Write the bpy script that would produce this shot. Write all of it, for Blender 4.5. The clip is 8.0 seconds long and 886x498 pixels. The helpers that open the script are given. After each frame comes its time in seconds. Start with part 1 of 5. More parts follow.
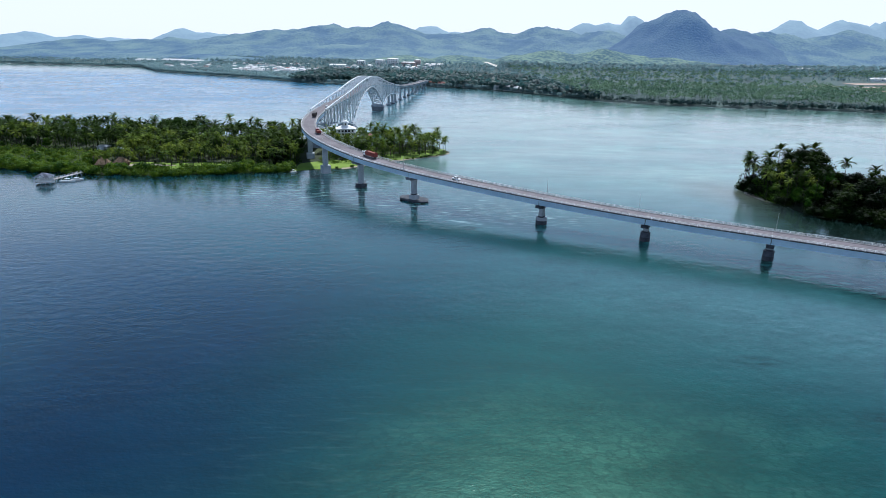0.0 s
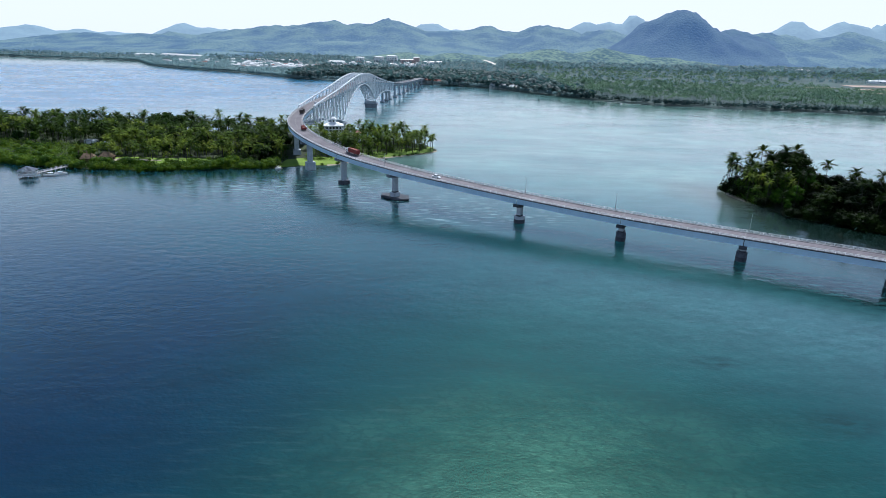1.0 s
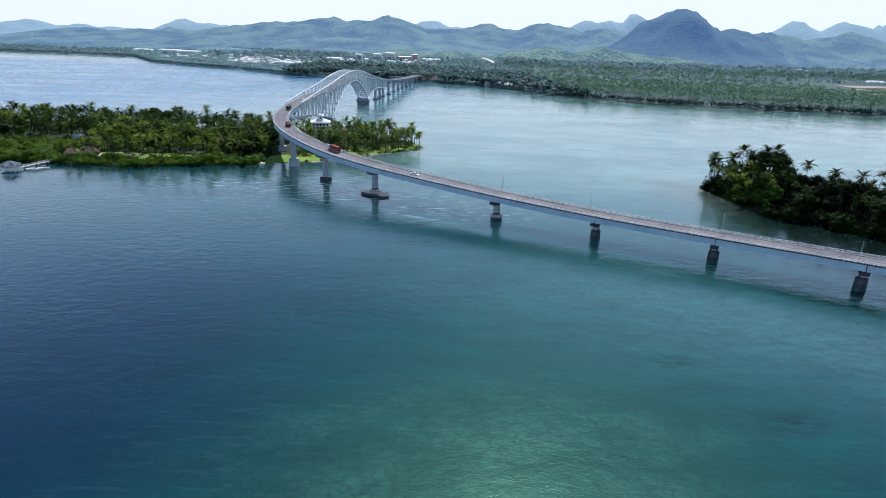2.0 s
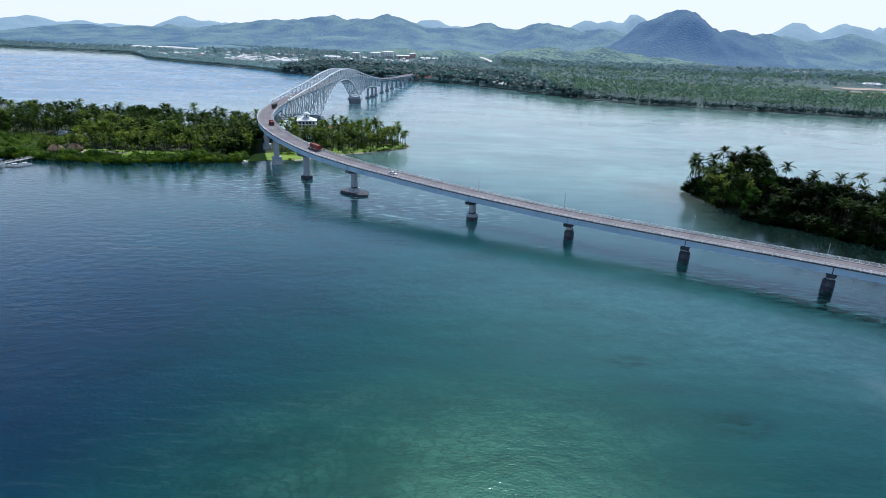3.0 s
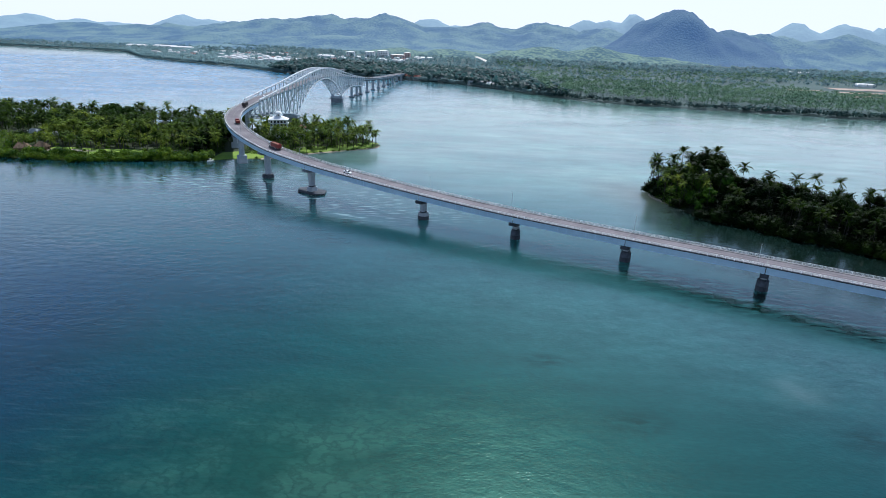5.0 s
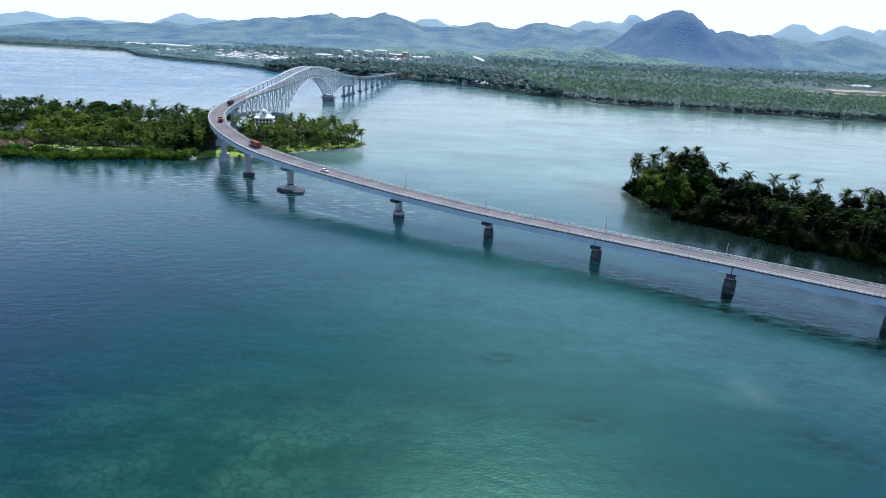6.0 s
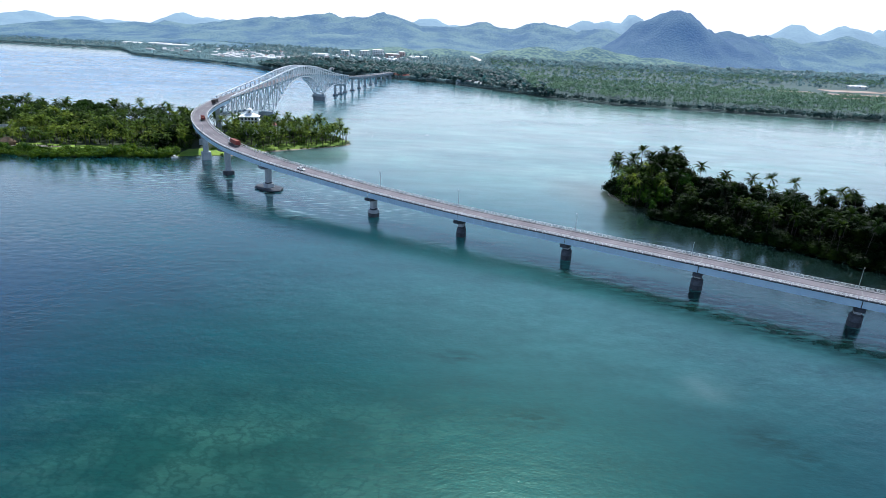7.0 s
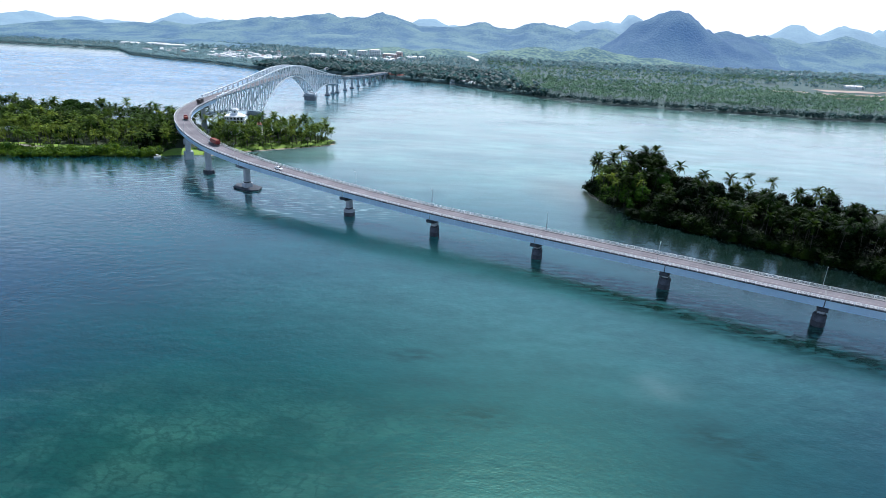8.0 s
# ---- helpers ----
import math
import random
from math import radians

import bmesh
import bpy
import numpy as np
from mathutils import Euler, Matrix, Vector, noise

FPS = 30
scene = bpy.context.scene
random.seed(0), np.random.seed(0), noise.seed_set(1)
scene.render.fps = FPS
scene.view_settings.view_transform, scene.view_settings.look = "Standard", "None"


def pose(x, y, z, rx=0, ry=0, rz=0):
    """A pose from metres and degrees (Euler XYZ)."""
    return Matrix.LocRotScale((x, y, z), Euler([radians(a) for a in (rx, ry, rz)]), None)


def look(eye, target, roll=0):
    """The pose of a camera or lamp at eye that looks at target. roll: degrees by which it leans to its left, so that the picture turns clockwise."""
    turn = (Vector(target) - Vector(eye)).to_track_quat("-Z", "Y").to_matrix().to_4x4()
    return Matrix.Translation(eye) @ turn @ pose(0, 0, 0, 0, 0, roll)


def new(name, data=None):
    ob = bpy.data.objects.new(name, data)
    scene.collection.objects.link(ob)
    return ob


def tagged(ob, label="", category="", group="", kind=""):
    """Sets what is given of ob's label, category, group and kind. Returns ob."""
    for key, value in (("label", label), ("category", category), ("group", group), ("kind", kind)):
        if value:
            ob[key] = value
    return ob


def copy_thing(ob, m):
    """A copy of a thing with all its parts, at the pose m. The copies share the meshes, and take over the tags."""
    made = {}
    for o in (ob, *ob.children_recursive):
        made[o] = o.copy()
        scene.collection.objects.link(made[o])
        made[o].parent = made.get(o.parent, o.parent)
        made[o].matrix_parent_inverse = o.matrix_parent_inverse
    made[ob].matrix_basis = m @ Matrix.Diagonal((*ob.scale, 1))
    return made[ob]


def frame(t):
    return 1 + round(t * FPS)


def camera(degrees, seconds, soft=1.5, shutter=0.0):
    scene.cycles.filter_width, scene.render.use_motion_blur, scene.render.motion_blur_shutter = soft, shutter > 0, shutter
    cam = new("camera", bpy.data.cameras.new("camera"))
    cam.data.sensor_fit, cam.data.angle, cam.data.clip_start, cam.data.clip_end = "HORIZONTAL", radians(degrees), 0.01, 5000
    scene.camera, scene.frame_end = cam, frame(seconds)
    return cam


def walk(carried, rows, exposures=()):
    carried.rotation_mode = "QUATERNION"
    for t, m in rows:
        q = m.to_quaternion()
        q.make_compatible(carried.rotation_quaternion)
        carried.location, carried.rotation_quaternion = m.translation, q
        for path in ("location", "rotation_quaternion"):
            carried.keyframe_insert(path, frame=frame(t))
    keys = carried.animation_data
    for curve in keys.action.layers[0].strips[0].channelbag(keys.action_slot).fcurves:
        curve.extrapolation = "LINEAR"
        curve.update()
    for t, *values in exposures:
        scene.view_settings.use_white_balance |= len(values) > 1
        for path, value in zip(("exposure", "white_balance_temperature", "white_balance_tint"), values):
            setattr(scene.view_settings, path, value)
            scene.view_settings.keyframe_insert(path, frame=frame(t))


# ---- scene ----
cam = camera(73.2, 8.0, soft=0.4)
PATH = [
    (0, (5.449, -0.345, 83.888), (5.411, 1.541, 83.224), 0.8),
    (0.5, (10.75, -0.535, 84.007), (10.712, 1.349, 83.339), 1.1),
    (1, (16.361, -0.583, 84.249), (16.322, 1.301, 83.578), 1.4),
    (1.5, (22.067, -0.71, 84.358), (22.027, 1.172, 83.683), 1.6),
    (3, (39.967, -0.656, 85.128), (39.925, 1.224, 84.447), 2.2),
    (3.5, (45.955, -0.76, 85.418), (45.912, 1.119, 84.736), 2.3),
    (4, (52.186, -0.803, 85.742), (52.141, 1.077, 85.059), 2.3),
    (4.5, (58.369, -0.872, 86.047), (58.323, 1.007, 85.364), 2.3),
    (6, (77.064, -0.632, 86.342), (77.014, 1.247, 85.658), 2.6),
    (6.5, (83.235, -0.389, 86.266), (83.185, 1.489, 85.581), 2.7),
    (7, (89.646, -0.278, 86.229), (89.594, 1.6, 85.545), 2.7),
    (7.5, (95.983, -0.004, 86.373), (95.929, 1.874, 85.689), 2.7),
    (8, (102.213, 0.078, 86.42), (102.157, 1.957, 85.736), 2.7),
]
walk(cam, [(t, look(eye, target, roll)) for t, eye, target, roll in PATH], exposures=[(0.0, 0.14, 5750, 9), (4.0, 0.08, 5750, 9), (8.0, 0.42, 5750, 9)])

# ---- sky and sun ----
SUN_AZ, SUN_EL = 10.0, 55.0          # degrees from +y towards +x, and above the horizon
world = bpy.data.worlds.new("world")
scene.world = world
world.use_nodes = True
wn = world.node_tree.nodes
sky = wn.new("ShaderNodeTexSky")
sky.sky_type = "NISHITA"
sky.sun_disc = False
sky.sun_elevation = radians(SUN_EL)
sky.sun_rotation = radians(SUN_AZ)
sky.air_density, sky.dust_density, sky.ozone_density = 1.0, 0.7, 2.0
wn["Background"].inputs["Strength"].default_value = 0.075
# a bright white haze that thins out with height
wl = world.node_tree.links
way = wn.new("ShaderNodeTexCoord")
split = wn.new("ShaderNodeSeparateXYZ")
wl.new(way.outputs["Generated"], split.inputs[0])
share = wn.new("ShaderNodeMapRange")
share.interpolation_type = "SMOOTHSTEP"
share.inputs["From Min"].default_value, share.inputs["From Max"].default_value = 0.2, 0.54
share.inputs["To Min"].default_value, share.inputs["To Max"].default_value = 0.93, 0.02
wl.new(split.outputs["Z"], share.inputs["Value"])
haze = wn.new("ShaderNodeMix")
haze.data_type = "RGBA"
# white at the horizon, bluer above
tone = wn.new("ShaderNodeMapRange")
tone.interpolation_type = "SMOOTHSTEP"
tone.inputs["From Min"].default_value, tone.inputs["From Max"].default_value = 0.08, 0.38
wl.new(split.outputs["Z"], tone.inputs["Value"])
veil = wn.new("ShaderNodeMix")
veil.data_type = "RGBA"
veil.inputs["A"].default_value, veil.inputs["B"].default_value = (12.0, 12.3, 13.3, 1), (6.3, 10.0, 14.2, 1)
wl.new(tone.outputs[0], veil.inputs["Factor"])
wl.new(veil.outputs["Result"], haze.inputs["B"])
wl.new(share.outputs[0], haze.inputs["Factor"])
wl.new(sky.outputs[0], haze.inputs["A"])
wl.new(haze.outputs["Result"], wn["Background"].inputs["Color"])
sun_dir = Vector((math.sin(radians(SUN_AZ)) * math.cos(radians(SUN_EL)), math.cos(radians(SUN_AZ)) * math.cos(radians(SUN_EL)), math.sin(radians(SUN_EL))))
sun_data = bpy.data.lights.new("sun", "SUN")
sun_data.energy, sun_data.angle, sun_data.color = 5.0, radians(0.6), (1.0, 0.96, 0.9)
sun = new("sun", sun_data)
sun.matrix_world = look(sun_dir * 500, (0, 0, 0))


# ---- materials ----
def material(name, c1, c2, scale=0.5, rough=0.7, bump=0.0, bump_scale=4.0, metal=0.0, vary=0.0, own=True, spec=0.4, glow=None, grain=0.35, edge=0.13):
    """A two-scale material: broad stains of c1 and c2, fine grain, relief; vary: from copy to copy."""
    m = bpy.data.materials.new(name)
    m.use_nodes = True
    n, l = m.node_tree.nodes, m.node_tree.links
    b = n["Principled BSDF"]
    if own:
        place = n.new("ShaderNodeTexCoord").outputs["Object"]
    else:
        place = n.new("ShaderNodeNewGeometry").outputs["Position"]
    broad = n.new("ShaderNodeTexNoise")
    broad.inputs["Scale"].default_value, broad.inputs["Detail"].default_value = scale, 4.0
    fine = n.new("ShaderNodeTexNoise")
    fine.inputs["Scale"].default_value, fine.inputs["Detail"].default_value = bump_scale, 5.0
    l.new(place, broad.inputs["Vector"])
    l.new(place, fine.inputs["Vector"])
    both = n.new("ShaderNodeMath")
    both.operation = "MULTIPLY_ADD"
    both.inputs[1].default_value = grain
    l.new(fine.outputs["Fac"], both.inputs[0])
    l.new(broad.outputs["Fac"], both.inputs[2])
    ramp = n.new("ShaderNodeValToRGB")
    ramp.color_ramp.elements[0].position, ramp.color_ramp.elements[1].position = 0.5 - edge, 0.5 + edge
    ramp.color_ramp.elements[0].color, ramp.color_ramp.elements[1].color = (*c1, 1), (*c2, 1)
    even = n.new("ShaderNodeMath")
    even.operation = "DIVIDE"
    even.inputs[1].default_value = 1 + grain
    l.new(both.outputs[0], even.inputs[0])
    l.new(even.outputs[0], ramp.inputs[0])
    colour = ramp.outputs[0]
    if vary:
        info = n.new("ShaderNodeObjectInfo")
        hue = n.new("ShaderNodeHueSaturation")
        rng = n.new("ShaderNodeMapRange")
        rng.inputs["To Min"].default_value, rng.inputs["To Max"].default_value = 1 - vary, 1 + vary
        l.new(info.outputs["Random"], rng.inputs["Value"])
        l.new(rng.outputs[0], hue.inputs["Value"])
        rng2 = n.new("ShaderNodeMapRange")
        rng2.inputs["To Min"].default_value, rng2.inputs["To Max"].default_value = 0.5 + vary * 0.05, 0.5 - vary * 0.04
        l.new(info.outputs["Random"], rng2.inputs["Value"])
        l.new(rng2.outputs[0], hue.inputs["Hue"])
        l.new(colour, hue.inputs["Color"])
        colour = hue.outputs[0]
    l.new(colour, b.inputs["Base Color"])
    b.inputs["Roughness"].default_value, b.inputs["Metallic"].default_value = rough, metal
    b.inputs["Specular IOR Level"].default_value = spec
    if bump:
        bp = n.new("ShaderNodeBump")
        bp.inputs["Strength"].default_value, bp.inputs["Distance"].default_value = min(bump, 1.0), max(bump, 0.02)
        l.new(fine.outputs["Fac"], bp.inputs["Height"])
        l.new(bp.outputs[0], b.inputs["Normal"])
    if glow:
        b.inputs["Emission Color"].default_value, b.inputs["Emission Strength"].default_value = (*glow[:3], 1), glow[3]
    return m


def leaf_material(name, c1, c2, vary=0.25, scale=0.35, rough=0.55, spec=0.15, sheer=0.33):
    m = material(name, c1, c2, scale, rough, vary=vary, bump_scale=3.0, spec=spec)
    n, l = m.node_tree.nodes, m.node_tree.links
    b = n["Principled BSDF"]
    thin = n.new("ShaderNodeBsdfTranslucent")
    mix = n.new("ShaderNodeMixShader")
    mix.inputs[0].default_value = sheer
    through_leaf = n.new("ShaderNodeHueSaturation")
    through_leaf.inputs["Hue"].default_value, through_leaf.inputs["Value"].default_value = 0.493, 1.8
    l.new(b.inputs["Base Color"].links[0].from_socket, through_leaf.inputs["Color"])
    l.new(through_leaf.outputs[0], thin.inputs["Color"])
    l.new(b.outputs[0], mix.inputs[1])
    l.new(thin.outputs[0], mix.inputs[2])
    l.new(mix.outputs[0], n["Material Output"].inputs["Surface"])
    return m


CONCRETE = material("concrete", (0.31, 0.35, 0.39), (0.44, 0.47, 0.5), 0.3, 0.85, 0.05, 3.0)
DARK_CONCRETE = material("dark_concrete", (0.024, 0.028, 0.037), (0.07, 0.079, 0.096), 0.4, 0.9, 0.08, 2.0)
STAINED = material("weathered_concrete", (0.05, 0.06, 0.08), (0.12, 0.14, 0.175), 0.4, 0.9, 0.05, 2.0)
ROAD = material("road_concrete", (0.1, 0.088, 0.097), (0.172, 0.152, 0.163), 0.1, 0.85, 0.01, 2.0, own=False)
KERB = material("kerb_concrete", (0.14, 0.136, 0.14), (0.25, 0.24, 0.24), 0.2, 0.85, 0.01, 3.0, own=False)
STEEL_BLUE = material("blue_grey_steel", (0.4, 0.56, 0.7), (0.5, 0.66, 0.78), 0.12, 0.5, 0.02, 1.0, own=False)
PIER_GREY = material("pier_concrete", (0.13, 0.15, 0.18), (0.24, 0.26, 0.29), 0.3, 0.9, 0.05, 2.0)
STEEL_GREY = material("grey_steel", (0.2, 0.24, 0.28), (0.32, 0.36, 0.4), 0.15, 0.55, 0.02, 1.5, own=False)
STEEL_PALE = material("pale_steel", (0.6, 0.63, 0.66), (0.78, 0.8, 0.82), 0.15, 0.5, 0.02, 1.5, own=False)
RAIL_WHITE = material("white_rail", (0.62, 0.62, 0.62), (0.8, 0.8, 0.8), 0.4, 0.6, 0.01, 3.0, own=False)
LINE_WHITE = material("road_paint", (0.2, 0.18, 0.17), (0.36, 0.34, 0.32), 1.0, 0.7, own=False)
BARK = material("palm_bark", (0.024, 0.02, 0.016), (0.06, 0.05, 0.042), 1.5, 0.9, 0.05, 5.0, vary=0.2)
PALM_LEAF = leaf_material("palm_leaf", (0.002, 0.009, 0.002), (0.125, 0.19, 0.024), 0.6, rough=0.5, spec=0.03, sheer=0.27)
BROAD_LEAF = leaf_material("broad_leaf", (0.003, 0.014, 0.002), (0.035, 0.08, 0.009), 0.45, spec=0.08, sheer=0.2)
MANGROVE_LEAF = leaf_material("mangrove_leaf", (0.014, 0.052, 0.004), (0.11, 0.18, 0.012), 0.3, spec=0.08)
# near-black islet leaves: backlit shade is painted into their colour
SHADED_LEAF = leaf_material("shaded_leaf", (0.0008, 0.0045, 0.0006), (0.011, 0.026, 0.0022), 0.6, spec=0.04, sheer=0.15)
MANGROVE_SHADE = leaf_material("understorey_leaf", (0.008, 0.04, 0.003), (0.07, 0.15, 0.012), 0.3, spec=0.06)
SHADED_PALM = leaf_material("shaded_palm_leaf", (0.002, 0.007, 0.001), (0.024, 0.048, 0.0045), 0.55, rough=0.5, spec=0.03, sheer=0.2)
GRASS = material("lawn", (0.11, 0.19, 0.013), (0.2, 0.29, 0.03), 0.08, 0.9, 0.1, 1.2, own=False)
UNDERGROWTH = material("undergrowth", (0.008, 0.015, 0.006), (0.025, 0.035, 0.014), 0.12, 0.95, 0.3, 0.8, own=False)
SAND = material("shore_sand", (0.24, 0.2, 0.15), (0.38, 0.33, 0.26), 0.15, 0.95, 0.05, 1.0, own=False)
ISLAND_GROUND = material("island_ground", (0.012, 0.022, 0.007), (0.04, 0.055, 0.013), 0.03, 0.95, 0.25, 0.6, own=False)
ROOF_RED = material("red_roof", (0.17, 0.05, 0.038), (0.26, 0.085, 0.06), 0.6, 0.7, 0.02, 3.0)
ROOF_GREY = material("grey_roof", (0.22, 0.22, 0.24), (0.36, 0.36, 0.38), 0.6, 0.6, 0.02, 3.0)
ROOF_PALE = material("pale_roof", (0.5, 0.5, 0.5), (0.72, 0.72, 0.72), 0.3, 0.6, 0.02, 2.0)
THATCH = material("thatch", (0.1, 0.07, 0.045), (0.22, 0.15, 0.1), 0.8, 0.95, 0.1, 5.0)
WALL_WHITE = material("white_wall", (0.74, 0.74, 0.73), (0.85, 0.85, 0.84), 0.3, 0.8, 0.01, 3.0)
WALL_PINK = material("pink_wall", (0.5, 0.36, 0.33), (0.62, 0.47, 0.43), 0.1, 0.8, 0.01, 1.0)
PAINT_RED = material("red_paint", (0.14, 0.01, 0.011), (0.21, 0.018, 0.016), 0.8, 0.35, 0.005, 4.0, spec=0.5)
PAINT_WHITE = material("white_paint", (0.7, 0.7, 0.7), (0.82, 0.82, 0.82), 0.8, 0.3, 0.0, 4.0, spec=0.5)
PAINT_DARK = material("dark_paint", (0.03, 0.025, 0.025), (0.06, 0.045, 0.04), 0.8, 0.5, 0.01, 4.0)
TYRE = material("tyre_rubber", (0.015, 0.015, 0.015), (0.03, 0.03, 0.03), 2.0, 0.9, 0.0, 5.0)
RUST = material("rusty_load_bed", (0.15, 0.04, 0.02), (0.26, 0.08, 0.045), 0.7, 0.8, 0.02, 4.0)
GLASS = material("dark_glass", (0.02, 0.025, 0.03), (0.03, 0.035, 0.04), 0.5, 0.08, 0.0, 2.0, spec=0.8)
TIMBER = material("weathered_timber", (0.3, 0.27, 0.24), (0.48, 0.45, 0.42), 0.8, 0.9, 0.03, 5.0)
GREY_METAL = material("galvanised_steel", (0.3, 0.31, 0.32), (0.45, 0.46, 0.47), 0.8, 0.45, 0.0, 5.0, metal=0.5)
LAMP_WHITE = material("lamp_housing", (0.22, 0.22, 0.22), (0.34, 0.34, 0.34), 0.8, 0.5, 0.0, 5.0)
SCAR = material("bare_quarry_rock", (0.46, 0.42, 0.37), (0.72, 0.69, 0.62), 0.03, 0.95, 0.5, 0.1, own=False)
POND = material("dry_pond_earth", (0.24, 0.17, 0.13), (0.42, 0.33, 0.27), 0.01, 0.95, 0.2, 0.1, own=False)
# distance haze painted into the coast's colours: paler and bluer than real leaves
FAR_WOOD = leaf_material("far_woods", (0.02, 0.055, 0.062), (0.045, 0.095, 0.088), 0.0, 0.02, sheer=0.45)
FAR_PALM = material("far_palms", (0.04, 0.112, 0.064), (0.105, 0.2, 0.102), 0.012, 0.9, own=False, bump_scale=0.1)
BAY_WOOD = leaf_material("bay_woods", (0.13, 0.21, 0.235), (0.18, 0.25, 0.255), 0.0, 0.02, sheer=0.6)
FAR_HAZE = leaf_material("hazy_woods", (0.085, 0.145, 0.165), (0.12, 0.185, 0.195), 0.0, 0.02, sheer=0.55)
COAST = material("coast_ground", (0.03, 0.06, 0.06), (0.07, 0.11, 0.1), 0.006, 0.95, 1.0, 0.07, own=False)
# the far hills are a backdrop; bright air is painted in as bluish glow
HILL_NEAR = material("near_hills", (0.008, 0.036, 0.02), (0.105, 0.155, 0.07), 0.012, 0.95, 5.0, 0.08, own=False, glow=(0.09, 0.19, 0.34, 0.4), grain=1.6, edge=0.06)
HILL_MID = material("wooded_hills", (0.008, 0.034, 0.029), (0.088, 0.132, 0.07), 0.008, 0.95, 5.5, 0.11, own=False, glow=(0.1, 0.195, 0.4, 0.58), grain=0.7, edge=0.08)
HILL_PEAK = material("hazy_peak", (0.007, 0.026, 0.026), (0.045, 0.078, 0.055), 0.008, 0.95, 5.5, 0.11, own=False, glow=(0.08, 0.17, 0.39, 0.55), grain=0.7, edge=0.1)
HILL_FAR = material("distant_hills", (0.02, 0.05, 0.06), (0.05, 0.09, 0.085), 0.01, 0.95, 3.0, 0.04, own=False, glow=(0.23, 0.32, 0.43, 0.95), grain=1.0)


def water_material():
    m = bpy.data.materials.new("sea_water")
    m.use_nodes = True
    n, l = m.node_tree.nodes, m.node_tree.links
    b = n["Principled BSDF"]
    geo = n.new("ShaderNodeNewGeometry")

    def noise_at(scale, detail=3.0, stretch=(1, 1, 1), turn=0.0):
        mp = n.new("ShaderNodeMapping")
        mp.inputs["Scale"].default_value = stretch
        mp.inputs["Rotation"].default_value = (0, 0, radians(turn))
        t = n.new("ShaderNodeTexNoise")
        t.inputs["Scale"].default_value, t.inputs["Detail"].default_value = scale, detail
        l.new(geo.outputs["Position"], mp.inputs["Vector"])
        l.new(mp.outputs[0], t.inputs["Vector"])
        return t.outputs["Fac"]

    def blob(x, y, rx, ry, turn=0.0):
        """A soft patch: 1 at its middle, 0 at its rim."""
        mp = n.new("ShaderNodeMapping")
        mp.vector_type = "TEXTURE"
        mp.inputs["Location"].default_value, mp.inputs["Scale"].default_value = (x, y, 0), (rx, ry, 1e4)
        mp.inputs["Rotation"].default_value = (0, 0, radians(turn))
        g = n.new("ShaderNodeTexGradient")
        g.gradient_type = "SPHERICAL"
        l.new(geo.outputs["Position"], mp.inputs["Vector"])
        l.new(mp.outputs[0], g.inputs["Vector"])
        return g.outputs["Fac"]

    def mixed(fac, a, c):
        mx = n.new("ShaderNodeMix")
        mx.data_type = "RGBA"
        l.new(fac, mx.inputs["Factor"])
        for s, v in ((mx.inputs["A"], a), (mx.inputs["B"], c)):
            if isinstance(v, tuple):
                s.default_value = (*v, 1)
            else:
                l.new(v, s)
        return mx.outputs["Result"]

    def arith(op, a, c):
        mt = n.new("ShaderNodeMath")
        mt.operation = op
        mt.use_clamp = True
        for s, v in zip(mt.inputs, (a, c)):
            if isinstance(v, (int, float)):
                s.default_value = v
            else:
                l.new(v, s)
        return mt.outputs[0]

    patches = noise_at(0.011, 5.0, (1, 1.5, 1), 20)
    fine = noise_at(0.16, 6.0, (1, 1.7, 1), -20)
    deep, teal, pale = (0.0005, 0.012, 0.034), (0.003, 0.05, 0.042), (0.026, 0.083, 0.087)
    strait_sheen, bay = (0.205, 0.285, 0.25), (0.012, 0.1, 0.2)
    shoal = arith("ADD", arith("MULTIPLY", arith("ADD", blob(75, 95, 160, 105), arith("MULTIPLY", blob(100, 175, 160, 95), 0.8)), 0.9), arith("MULTIPLY", patches, 0.6))
    shoal = arith("SUBTRACT", shoal, 0.3)
    base = mixed(shoal, deep, teal)
    # sky sheen put into the strait's pale colour beyond the bridge; the blue bay
    axes = n.new("ShaderNodeSeparateXYZ")
    l.new(geo.outputs["Position"], axes.inputs[0])
    across = n.new("ShaderNodeMath")
    across.operation = "MULTIPLY_ADD"
    across.inputs[1].default_value = 0.54
    l.new(axes.outputs["X"], across.inputs[0])
    l.new(axes.outputs["Y"], across.inputs[2])
    over = n.new("ShaderNodeMapRange")
    over.inputs["From Min"].default_value, over.inputs["From Max"].default_value = 300, 490
    l.new(across.outputs[0], over.inputs["Value"])
    strait = arith("MULTIPLY", arith("MULTIPLY", over.outputs[0], 1.5), arith("ADD", patches, 0.2))
    base = mixed(strait, base, mixed(arith("MULTIPLY", arith("SUBTRACT", noise_at(0.02, 6.0, (0.8, 1.4, 1), -10), 0.2), 1.5), (0.088, 0.212, 0.183), strait_sheen))
    lanes = arith("MULTIPLY", arith("SUBTRACT", noise_at(0.014, 7.0, (0.5, 1.8, 1), -14), 0.4), 3.2)
    in_bay = arith("MULTIPLY", blob(-900, 1000, 1100, 650), 2.5)
    base = mixed(in_bay, base, bay)
    light = arith("ADD", arith("MULTIPLY", blob(115, 185, 130, 60, -12), 1.2), arith("MULTIPLY", blob(205, 140, 130, 60), 0.6))
    light = arith("MULTIPLY", light, arith("ADD", fine, 0.35))
    base = mixed(light, base, pale)
